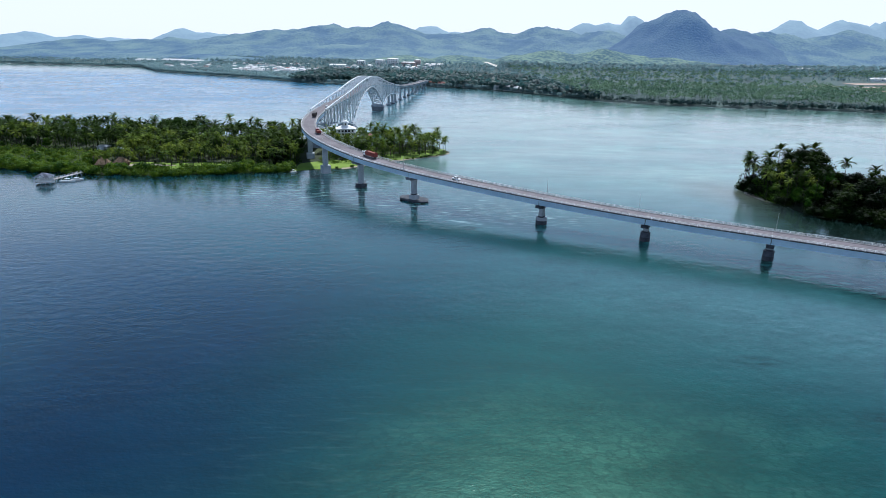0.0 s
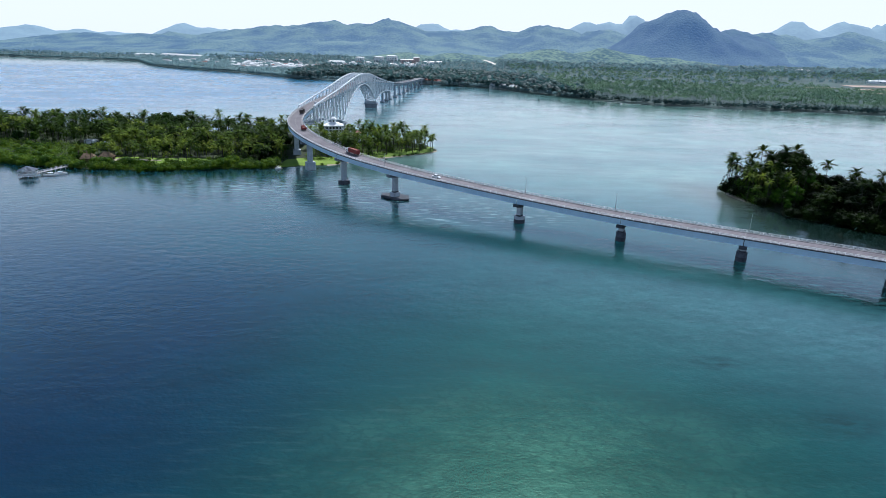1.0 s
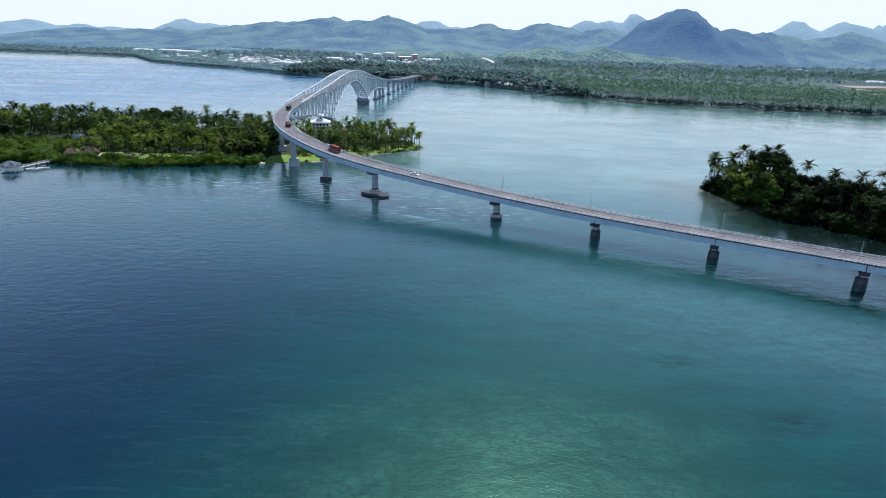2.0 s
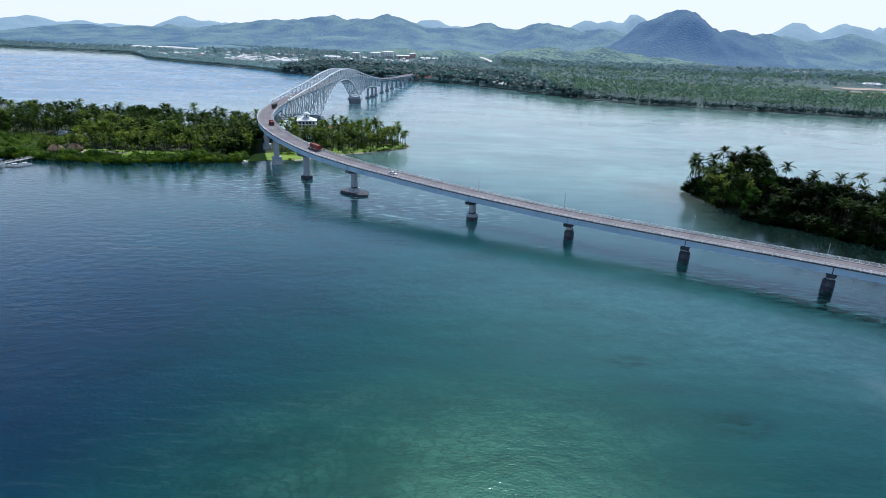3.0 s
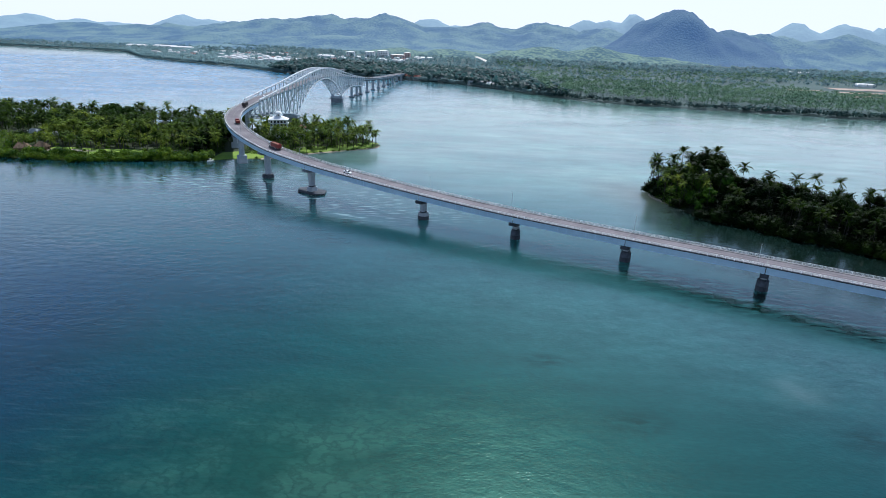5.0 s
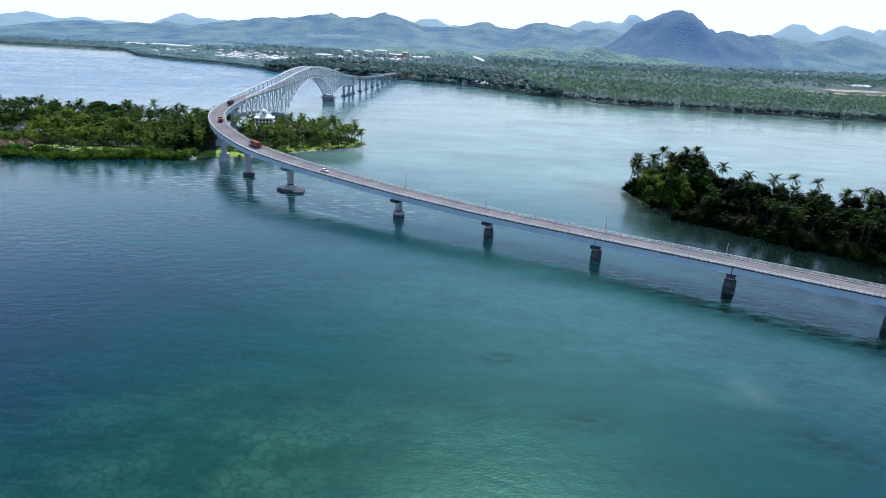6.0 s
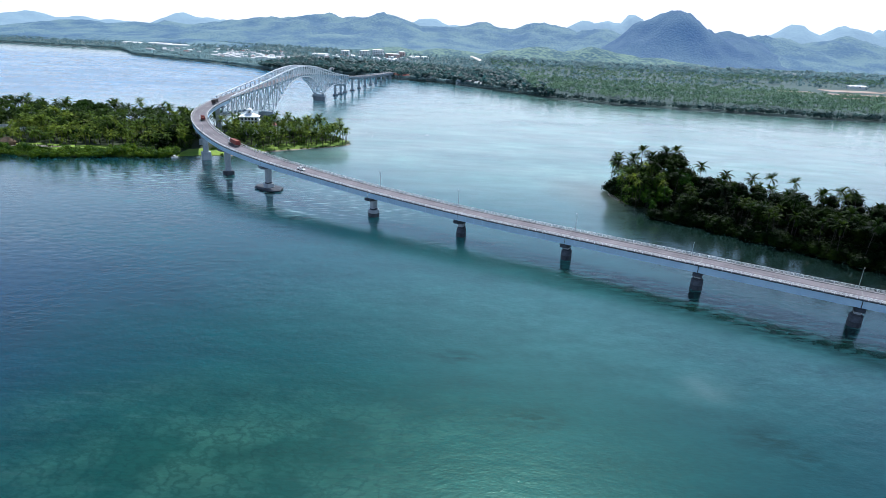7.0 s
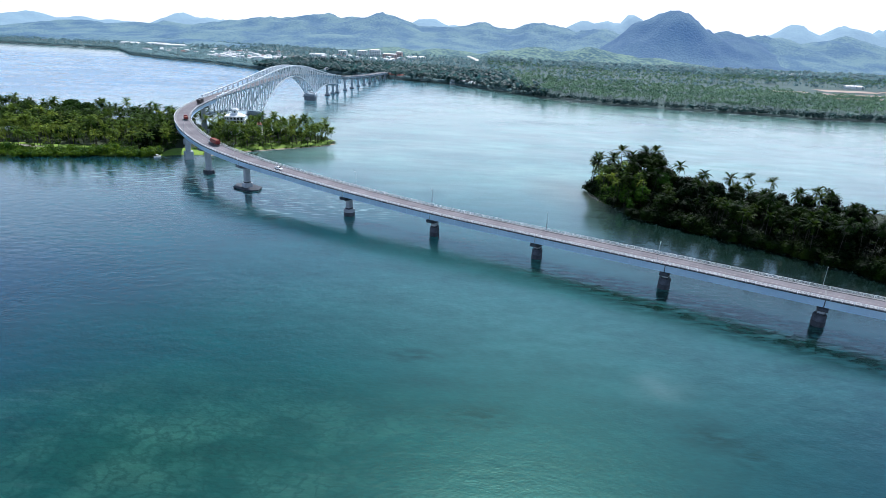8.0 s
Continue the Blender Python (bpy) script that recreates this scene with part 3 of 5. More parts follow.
# railings: nearest posts one by one, the rest together
POST_STEP = 3.1
post_bm = bmesh.new()
prism(post_bm, [(-0.11, -0.09), (0.11, -0.09), (0.11, 0.09), (-0.11, 0.09)], 0, 1.05, 0.8)
post_me = bpy.data.meshes.new("rail_post")
post_bm.to_mesh(post_me)
post_bm.free()
post_me.materials.append(RAIL_WHITE)
rest = bmesh.new()
for side in (5.32, -5.32):
    rail = sweep("railing", [(side - 0.06, 0.98), (side + 0.06, 0.98), (side + 0.06, 1.1), (side - 0.06, 1.1)], 0, LENGTH, 4, RAIL_WHITE, bridge, "white painted bridge railing")
    for u in (0.4, 0.68):
        sweep("rail_bar", [(side - 0.035, u), (side + 0.035, u), (side + 0.035, u + 0.08), (side - 0.035, u + 0.08)], 0, LENGTH, 5, RAIL_WHITE, rail)
    for i in range(int(LENGTH / POST_STEP)):
        s = 1 + i * POST_STEP
        p = station(s, side, 0.0)
        if 85 < s < 540:
            ob = new("rail_post", post_me)
            ob.parent = rail
            ob.matrix_basis = pose(*p, 0, 0, turn_at(s))
        else:
            q = station(s + 0.01, side, 0)
            prism(rest, [(p.x - 0.11, p.y - 0.11), (p.x + 0.11, p.y - 0.11), (p.x + 0.11, p.y + 0.11), (p.x - 0.11, p.y + 0.11)], p.z, p.z + 1.05)
tagged(part("post_row", rest, RAIL_WHITE, bridge), kind="stuff")


def pier(s, foot, z_cap=None, style="drum"):
    """A concrete pier under the bridge at s: hammerhead cap, column, footing in the water."""
    p = station(s, 0, -2.96 if z_cap is None else z_cap)
    root = thing("pier", (p.x, p.y, 0), turn_at(s) + 90)
    root.parent = bridge
    tagged(root, "grey concrete pier with a hammerhead cap")
    top = p.z - 0.3
    bm = bmesh.new()          # local x lies across the bridge
    for a in (-4.6, 4.6):
        box(bm, a - 0.4, a + 0.4, -0.5, 0.5, top, top + 0.3)
    pts = [(-5.3, top), (5.3, top), (5.3, top - 1.0), (4.6, top - 1.45), (1.9, top - 1.9), (-1.9, top - 1.9), (-4.6, top - 1.45), (-5.3, top - 1.0)]
    a = [bm.verts.new((x, -1.5, z)) for x, z in pts]
    b = [bm.verts.new((x, 1.5, z)) for x, z in pts]
    bm.faces.new(a)
    bm.faces.new(b[::-1])
    for i in range(len(pts)):
        j = (i + 1) % len(pts)
        bm.faces.new((a[i], b[i], b[j], a[j]))
    part("pier_cap", bm, DARK_CONCRETE if style == "drum" else CONCRETE if style == "far" else PIER_GREY, root, "concrete hammerhead cap")
    low = {"drum": 3.3 if foot > 2.5 else 4.0, "far": 2.2, "plate": 1.0, "tall": 2.3, "land": 5.2}[style]
    bm = bmesh.new()
    prism(bm, octagon(1.45, 1.0, 0.25) if style == "far" else octagon(1.65, 1.15, 0.25), low, top - 1.9)
    part("column", bm, CONCRETE, root)
    if style == "plate":
        bm = bmesh.new()
        prism(bm, octagon(2.6, 2.1), 0.95, 3.2, 0.95)
        part("collar", bm, CONCRETE, root)
        bm = bmesh.new()
        prism(bm, octagon(1.8, 1.3, 0.25), 3.2, 3.9)
        part("tide_band", bm, DARK_CONCRETE, root, "dark stained ring round the column")
        bm = bmesh.new()
        prism(bm, [(0, 10.2), (-5.6, 5.4), (-5.6, -5.4), (0, -10.2), (5.6, -5.4), (5.6, 5.4)], 0.3, 0.95)
        part("footing", bm, DARK_CONCRETE, root, "wide dark pile cap plate")
    elif style == "land":
        bm = bmesh.new()
        prism(bm, octagon(2.9, 2.4, 0.15), 0.0, low, 0.97)
        part("footing", bm, CONCRETE, root, "pale concrete pedestal")
    else:
        rim = octagon(foot, foot, 0.3) if style != "drum" else circle(foot, 18)
        cut = 0.6 if style == "far" else 1.9 if style == "drum" else 1.4
        bm = bmesh.new()
        prism(bm, rim, cut, low + 0.05, 0.97)
        part("footing", bm, CONCRETE if foot > 2.5 and style != "tall" else STAINED if style == "drum" else DARK_CONCRETE, root, "weathered concrete footing")
        if style == "drum":
            bm = bmesh.new()
            prism(bm, octagon(1.75, 1.25, 0.25), low + 0.06, low + 0.75)
            part("collar", bm, DARK_CONCRETE, root, "dark stained collar")
        bm = bmesh.new()
        prism(bm, [(x * 1.02, y * 1.02) for x, y in rim], -1.0, cut - 0.002)
        part("tide_band", bm, DARK_CONCRETE, root, "dark tide-stained base")
    return root


for i, s in enumerate(PIER_S):
    style = "plate" if i == 6 else "tall" if i == 7 else "land" if i >= 8 else "drum"
    pier(s, 2.7 if i == 5 else 2.15 if style == "drum" else 2.8, style=style)
for s in FAR_PIER_S:
    pier(s, 2.6, -1.95, "far")

# the two main piers and the truss
for s, water_line in ((NEAR_S, True), (FAR_S, True)):
    p = station(s)
    root = thing("main_pier", (p.x, p.y, 0), turn_at(s) + 90)
    root.parent = bridge
    tagged(root, "massive stepped concrete arch pier")
    for nm, rx, ry, z0, z1, m in (("footing", 6.8, 4.0, -1, 4.2, PIER_GREY), ("ledge", 8.4, 5.2, 4.2, 5.4, PIER_GREY), ("pier_block", 7.4, 4.2, 5.4, 7.4, CONCRETE)):
        bm = bmesh.new()
        prism(bm, octagon(rx, ry, 0.2), z0, z1)
        part(nm, bm, m, root)
for f in (0.62, 0.84):
    s = FAR_S + (TRUSS1 - FAR_S) * f
    pier(s, 3.0, -10.4, "far")

TRUSS_SIDE = 6.1


def top_chord(s):
    """Height of the upper chord above the road: nothing at the ends, most at the crown."""
    mid = (NEAR_S + FAR_S) / 2
    rise = 8.2 * math.exp(-(abs((s - mid) / 118.0) ** 2.6))
    return 1.2 + rise


def low_chord(s):
    """Height of the lower chord above the water: an arch between the main piers, half arches outside."""
    mid, half = (NEAR_S + FAR_S) / 2, (FAR_S - NEAR_S) / 2
    road = station(s).z
    if abs(s - mid) <= half:
        f = (s - mid) / half
        return 7.6 + (34.2 - 7.6) * (1 - abs(f) ** 2.3)
    end = TRUSS0 if s < mid else TRUSS1
    pier_s = NEAR_S if s < mid else FAR_S
    f = min(1.0, abs(s - pier_s) / abs(end - pier_s))
    if s < mid:
        return 7.6 + (road - 13 - 7.6) * (1 - (1 - f) ** 1.5)
    goal = road - 9.8
    return 7.6 + (goal - 7.6) * (1 - (1 - min(1, f / 0.62)) ** 1.7)


# panel points, with one on each main pier
marks = []
for a, b, k in ((TRUSS0, NEAR_S, 9), (NEAR_S, FAR_S, 20), (FAR_S, TRUSS1, 11)):
    marks += [a + (b - a) * i / k for i in range(k)]
marks.append(TRUSS1)
upper, lower = {}, {}
for side in (TRUSS_SIDE, -TRUSS_SIDE):
    for i, s in enumerate(marks):
        q = station(s, side)
        upper[i, side] = Vector((q.x, q.y, q.z + top_chord(s)))
        lower[i, side] = Vector((q.x, q.y, low_chord(s)))
for side in (TRUSS_SIDE, -TRUSS_SIDE):
    for i in range(len(marks)):
        beam("truss_post", lower[i, side], upper[i, side], 0.65, 0.55, STEEL_PALE, bridge, "pale painted steel truss post")
        if i + 1 < len(marks):
            beam("upper_chord", upper[i, side], upper[i + 1, side], 1.0, 0.9, STEEL_PALE, bridge, "pale steel upper chord")
            beam("lower_chord", lower[i, side], lower[i + 1, side], 0.8, 0.8, STEEL_PALE, bridge, "pale steel lower chord")
            flip = (marks[i] < (NEAR_S + FAR_S) / 2)
            a, b = (upper[i, side], lower[i + 1, side]) if not flip else (lower[i, side], upper[i + 1, side])
            beam("truss_diagonal", a, b, 0.5, 0.45, STEEL_PALE, bridge, "pale steel truss diagonal")
for i, s in enumerate(marks):
    u1, u2, l1, l2 = upper[i, TRUSS_SIDE], upper[i, -TRUSS_SIDE], lower[i, TRUSS_SIDE], lower[i, -TRUSS_SIDE]
    road = station(s).z
    if u1.z - road > 5.2:
        beam("top_strut", u1, u2, 0.4, 0.5, STEEL_PALE, bridge, "pale steel cross strut")
        if i + 1 < len(marks):
            beam("top_brace", u1, upper[i + 1, -TRUSS_SIDE], 0.3, 0.3, STEEL_PALE, bridge, "pale steel wind brace")
            beam("top_brace", u2, upper[i + 1, TRUSS_SIDE], 0.3, 0.3, STEEL_PALE, bridge, "pale steel wind brace")
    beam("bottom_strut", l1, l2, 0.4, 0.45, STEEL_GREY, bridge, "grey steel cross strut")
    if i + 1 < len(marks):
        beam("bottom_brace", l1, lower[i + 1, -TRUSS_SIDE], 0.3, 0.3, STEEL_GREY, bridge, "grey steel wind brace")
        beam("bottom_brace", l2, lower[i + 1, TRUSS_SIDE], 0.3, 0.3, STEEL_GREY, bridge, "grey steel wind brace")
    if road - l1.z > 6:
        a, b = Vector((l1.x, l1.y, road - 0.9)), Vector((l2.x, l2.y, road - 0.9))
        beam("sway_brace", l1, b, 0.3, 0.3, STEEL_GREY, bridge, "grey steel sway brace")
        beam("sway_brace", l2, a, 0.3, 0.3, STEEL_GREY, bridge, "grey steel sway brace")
    beam("floor_beam", station(s, TRUSS_SIDE, -0.9), station(s, -TRUSS_SIDE, -0.9), 0.4, 1.1, STEEL_BLUE, bridge, "steel floor beam")
for side in (4.1, 0.0, -4.1):
    sweep("stringer", [(side - 0.2, -1.2), (side + 0.2, -1.2), (side + 0.2, -0.404), (side - 0.2, -0.404)], TRUSS0, TRUSS1, 4, STEEL_BLUE, bridge, "steel deck stringer")


# ---- plants ----
def palm_crown(rng, count=22, length=5.5):
    vs, fs = [], []
    for k in range(count):
        yaw = 2 * math.pi * (k / count) + rng.uniform(-0.2, 0.2)
        rise = rng.uniform(-0.6, 1.4)
        ln = length * rng.uniform(0.8, 1.1)
        d = Vector((math.cos(yaw), math.sin(yaw), 0))
        side = Vector((-d.y, d.x, 0))
        pos, ang = Vector((0, 0, 0)), rise
        seg, pts = 7, []
        for j in range(seg + 1):
            pts.append(pos.copy())
            pos = pos + (d * math.cos(ang) + Vector((0, 0, math.sin(ang)))) * (ln / seg)
            ang -= 0.08 + 0.036 * j
        for j in range(seg):
            a, b = pts[j], pts[j + 1]
            wid = 0.92 * math.sin(math.pi * (0.12 + 0.8 * j / seg)) * rng.uniform(0.85, 1.1)
            for sgn in (-1, 1):
                tip = side * (sgn * wid) + (b - a) * 0.9 + Vector((0, 0, -0.45 * wid))
                i = len(vs)
                vs += [a, a + (b - a) * 0.8, a + (b - a) * 0.6 + tip, a + tip * 0.9]
                fs.append((i, i + 1, i + 2, i + 3))
    return vs, fs


def palm(rng, height, leaf=None, name="coconut_palm", label="tall coconut palm with feathery green crown", group="coconut palms"):
    """A coconut palm: leaning tapered trunk, feathered crown."""
    root = new(name)
    lean, yaw = rng.uniform(0.2, 2.2), rng.uniform(0, 6.28)
    vs, fs, k, rings = [], [], 6, 6
    for j in range(rings + 1):
        f = j / rings
        r = (0.24 if j else 0.36) * (1 - 0.45 * f)
        cx, cy = lean * f * f * math.cos(yaw), lean * f * f * math.sin(yaw)
        vs += [(cx + r * math.cos(i * 2 * math.pi / k), cy + r * math.sin(i * 2 * math.pi / k), height * f - 0.4 * (j == 0)) for i in range(k)]
    for j in range(rings):
        fs += [(j * k + i, j * k + (i + 1) % k, (j + 1) * k + (i + 1) % k, (j + 1) * k + i) for i in range(k)]
    link_mesh("trunk", vs, fs, BARK, root)
    cv, cf = palm_crown(rng)
    top = Vector((lean * math.cos(yaw), lean * math.sin(yaw), height))
    link_mesh("crown", [v + top for v in cv], cf, leaf or PALM_LEAF, root)
    return tagged(root, label, "palm tree", group)


def leaf_cloud(rng, lumps, count, size):
    """Small leaf sprays on the outsides of several lumps, round dense inner foliage."""
    vs, fs = [], []
    for cx, cy, cz, r, flat in lumps:
        i = len(vs)
        for j in range(1, 5):
            a = math.pi * j / 5
            for k in range(7):
                b, q = 2 * math.pi * (k + 0.5 * (j % 2)) / 7, r * 0.74 * rng.uniform(0.82, 1.1)
                vs.append(Vector((cx + q * math.sin(a) * math.cos(b), cy + q * math.sin(a) * math.sin(b), cz + q * flat * math.cos(a))))
        for j in range(3):
            fs += [(i + j * 7 + k, i + j * 7 + 7 + k, i + j * 7 + 7 + (k + 1) % 7, i + j * 7 + (k + 1) % 7) for k in range(7)]
        fs += [tuple(i + k for k in range(7)), tuple(i + 21 + k for k in range(6, -1, -1))]
    weights = [r[3] ** 2 for r in lumps]
    for _ in range(count):
        cx, cy, cz, r, flat = rng.choices(lumps, weights)[0]
        d = Vector((rng.gauss(0, 1), rng.gauss(0, 1), rng.gauss(0.25, 1))).normalized()
        p = Vector((cx, cy, cz)) + Vector((d.x * r, d.y * r, d.z * r * flat)) * rng.uniform(0.72, 1.08)
        n = (d + Vector((rng.gauss(0, 0.5), rng.gauss(0, 0.5), rng.gauss(0.2, 0.5)))).normalized()
        u = n.orthogonal().normalized()
        u.rotate(Matrix.Rotation(rng.uniform(0, 6.28), 3, n))
        v = n.cross(u)
        a, b = size * rng.uniform(0.6, 1.3), size * rng.uniform(0.35, 0.7)
        i = len(vs)
        vs += [p - u * a, p - v * b, p + u * a, p + v * b]
        fs.append((i, i + 1, i + 2, i + 3))
    return vs, fs


def broad_tree(rng, height, width, count, size, leaf, name="broadleaf_tree", label="dense dark green broadleaf tree", group="broadleaf trees", low=0.35, lobes=8):
    root = new(name)
    bm = bmesh.new()
    prism(bm, circle(0.35, 7), -0.5, height * 0.55, 0.55, (rng.uniform(-0.5, 0.5), rng.uniform(-0.5, 0.5)))
    part("trunk", bm, BARK, root)
    lumps = []
    for k in range(lobes):
        ang = rng.uniform(0, 6.28)
        d = width * rng.uniform(0.15, 0.62)
        r = width * rng.uniform(0.3, 0.5)
        lumps.append((d * math.cos(ang), d * math.sin(ang), height * rng.uniform(low, 0.82), r, rng.uniform(0.6, 0.9)))
        b = beam("limb", (0, 0, height * 0.4), lumps[-1][:3], 0.2, 0.2, BARK, root)
    lumps.append((0, 0, height * 0.78, width * 0.45, 0.8))
    cv, cf = leaf_cloud(rng, lumps, count, size)
    link_mesh("crown", cv, cf, leaf, root)
    return tagged(root, label, "tree", group)


def bush(rng, height, width, count, size, leaf, label="dense green mangrove bush at the water's edge", group="mangrove bushes"):
    root = new("mangrove_bush")
    lumps = [(rng.uniform(-0.5, 0.5) * width, rng.uniform(-0.5, 0.5) * width, height * rng.uniform(0.2, 0.6), width * rng.uniform(0.35, 0.6), rng.uniform(0.6, 0.9)) for _ in range(6)]
    cv, cf = leaf_cloud(rng, lumps, count, size)
    cv = [Vector((v.x, v.y, max(v.z, -0.3))) for v in cv]
    link_mesh("crown", cv, cf, leaf, root)
    bm = bmesh.new()
    for k in range(4):
        a = rng.uniform(0, 6.28)
        x, y = 0.4 * width * math.cos(a), 0.4 * width * math.sin(a)
        prism(bm, circle(0.09, 5), -0.6, height * 0.5, 0.6)
    part("stems", bm, BARK, root)
    return tagged(root, label, "bush", group)


rng = random.Random(7)
PALMS = [palm(rng, h) for h in (10.0, 11.5, 12.5, 13.5, 15.0, 16.5)]
BROADS = [broad_tree(rng, h, w, 1500, 0.55, BROAD_LEAF) for h, w in ((10, 5.0), (12, 5.5), (8, 4.5))]
LIGHT_BROADS = [broad_tree(rng, h, w, 1500, 0.5, MANGROVE_LEAF, label="bright green broadleaf tree among the palms", group="light green trees") for h, w in ((10, 4.8), (8.5, 4.6))]
ISLET_TREES = [broad_tree(rng, h, w, 2200, 0.38, SHADED_LEAF, label="tall shade-dark islet tree with dense crown", group="islet trees", low=0.15, lobes=13) for h, w in ((17, 8.0), (21, 8.5), (15, 8.0))]
TALL_PALMS = [palm(rng, h, SHADED_PALM, "tall_palm", "tall shade-dark coconut palm on the wooded islet", "islet palms") for h in (19.0, 21.0, 23.5, 26.0)]
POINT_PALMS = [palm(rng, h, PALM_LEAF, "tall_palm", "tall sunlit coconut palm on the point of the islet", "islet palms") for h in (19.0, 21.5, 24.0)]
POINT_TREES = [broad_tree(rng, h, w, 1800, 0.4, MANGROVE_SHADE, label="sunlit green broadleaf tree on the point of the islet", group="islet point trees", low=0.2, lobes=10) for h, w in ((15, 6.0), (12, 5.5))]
SHADE_TREES = [broad_tree(rng, h, w, 1700, 0.45, SHADED_LEAF, label="dark spreading tree beside the bridge", group="dark shade trees", low=0.2) for h, w in ((11, 5.0), (12, 5.5))]
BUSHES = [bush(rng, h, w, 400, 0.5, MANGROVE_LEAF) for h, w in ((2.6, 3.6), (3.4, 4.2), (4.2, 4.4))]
ISLET_BUSHES = [bush(rng, h, w, 650, 0.46, SHADED_LEAF, "shade-dark green mangrove thicket at the islet shore", "islet mangroves") for h, w in ((4, 5), (6, 5.5))]
used = set()


def plant(protos, x, y, z, scale=1.0):
    """Stands a copy of one of the plants at a place; the first of each kind is moved there itself."""
    k = rng.randrange(len(protos))
    m = pose(x, y, z, 0, 0, rng.uniform(0, 360)) @ Matrix.Diagonal((scale, scale, scale * rng.uniform(0.92, 1.08), 1))
    if protos[k] not in used:
        used.add(protos[k])
        protos[k].matrix_basis = m
        return protos[k]
    made = copy_thing(protos[k], Matrix.Identity(4))
    made.matrix_basis = m
    return made


def spread(protos, count, inside, gap, scale, z=None, tries=30):
    """Scatters plants inside an area, no two closer than gap."""
    done = []
    for _ in range(count * tries):
        if len(done) >= count:
            break
        p = inside()
        if p is None:
            continue
        if any((p[0] - q[0]) ** 2 + (p[1] - q[1]) ** 2 < gap * gap for q in done):
            continue
        done.append(p)
        plant(protos, p[0], p[1], island_height(*p) if z is None else z, rng.uniform(*scale))
    return done


def off_bridge(x, y, clear):
    return np.min((LINE[:, 0] - x) ** 2 + (LINE[:, 1] - y) ** 2) > clear * clear


def on_island(x0, x1, d0, d1, clear=8.5):
    """A random place x0..x1, between d0 and d1 metres behind the front shore."""
    def pick():
        x = rng.uniform(x0, x1)
        y = along(ISLAND_FRONT, x) + rng.uniform(d0, d1)
        return (x, y) if y < along(ISLAND_BACK, x) - 2 and off_bridge(x, y, clear) else None
    return pick


def grove(name, pick, count, gap, scale, label):
    """Back rows of palms, joined."""
    done, vs, fs = [], [], []
    crowns = [palm_crown(rng, 21) for _ in range(5)]
    while len(done) < count:
        p = pick()
        gap *= 0.9997
        if p is None or any((p[0] - q[0]) ** 2 + (p[1] - q[1]) ** 2 < gap * gap for q in done):
            continue
        done.append(p)
        cv, cf = rng.choice(crowns)
        k, a, h, z0 = rng.uniform(*scale), rng.uniform(0, 6.28), rng.uniform(9.5, 14.0), island_height(*p)
        i = len(vs)
        c, s_ = math.cos(a) * k, math.sin(a) * k
        vs += [(p[0] + v.x * c - v.y * s_, p[1] + v.x * s_ + v.y * c, z0 + h * k + v.z * k) for v in cv]
        fs += [tuple(q + i for q in f) for f in cf]
        i = len(vs)
        vs += [(p[0] + 0.25 * x, p[1] + 0.25 * y, z) for z in (z0 - 0.3, z0 + h * k) for x, y in ((1, 0), (-0.5, 0.87), (-0.5, -0.87))]
        fs += [(i, i + 1, i + 4, i + 3), (i + 1, i + 2, i + 5, i + 4), (i + 2, i, i + 3, i + 5)]
    return tagged(link_mesh(name, vs, fs, PALM_LEAF), label, "palm grove", kind="stuff")


def lawn(name, x0, x1, d0, d1, lift=0.12):
    """A mown clearing laid over the island's ground."""
    vs, fs = [], []
    xs = np.arange(x0, x1 + 1, 3.0)
    for x in xs:
        edge = 4 * noise.noise((x / 14, 3.3, 0))
        for j in range(9):
            y = along(ISLAND_FRONT, x) + d0 + (d1 + edge - d0) * j / 8
            vs.append((x, y, max(0.25, island_height(x, y)) + (lift if 0 < j < 8 else -0.3)))
    fs = [(i * 9 + j, (i + 1) * 9 + j, (i + 1) * 9 + j + 1, i * 9 + j + 1) for i in range(len(xs) - 1) for j in range(8)]
    return tagged(link_mesh(name, vs, fs, GRASS, smooth=True), "bright mown lawn near the island shore", "lawn", kind="structure")


def shore_rim(x0, x1):
    """A narrow sandy edge between the lawn and the water."""
    vs = []
    xs = np.arange(x0, x1 + 1, 2.0)
    for x in xs:
        w = 0.8 * noise.noise((x / 5, 8.1, 0))
        for d, z in ((0.6, -0.2), (1.8 + w, 0.3), (3.6 + w, 0.42), (5.0, 0.2)):
            vs.append((x, along(ISLAND_FRONT, x) + d, z))
    fs = [(i * 4 + j, (i + 1) * 4 + j, (i + 1) * 4 + j + 1, i * 4 + j + 1) for i in range(len(xs) - 1) for j in range(3)]
    return tagged(link_mesh("ground_sand", vs, fs, SAND, smooth=True), "pale sandy rim of the island's lawn", "ground", kind="structure")


shore_rim(-72, 0)
lawn("lawn", -102, -1, 2.2, 26)
lawn("lawn", -216, -146, 13, 38)
spread(BUSHES, 14, on_island(-230, -110, 22, 44), 6, (0.3, 0.6))


def clear_of_villa(pick):
    def again():
        p = pick()
        return None if p is None or (460 < p[1] < 486 and abs(p[0] + 83 - (476 - p[1]) * 0.28) < 10) or (462 < p[1] < 480 and abs(p[0] + 63) < 4) or (p[0] < -58 and p[1] < along(ISLAND_FRONT, p[0]) + 26) else p
    return again


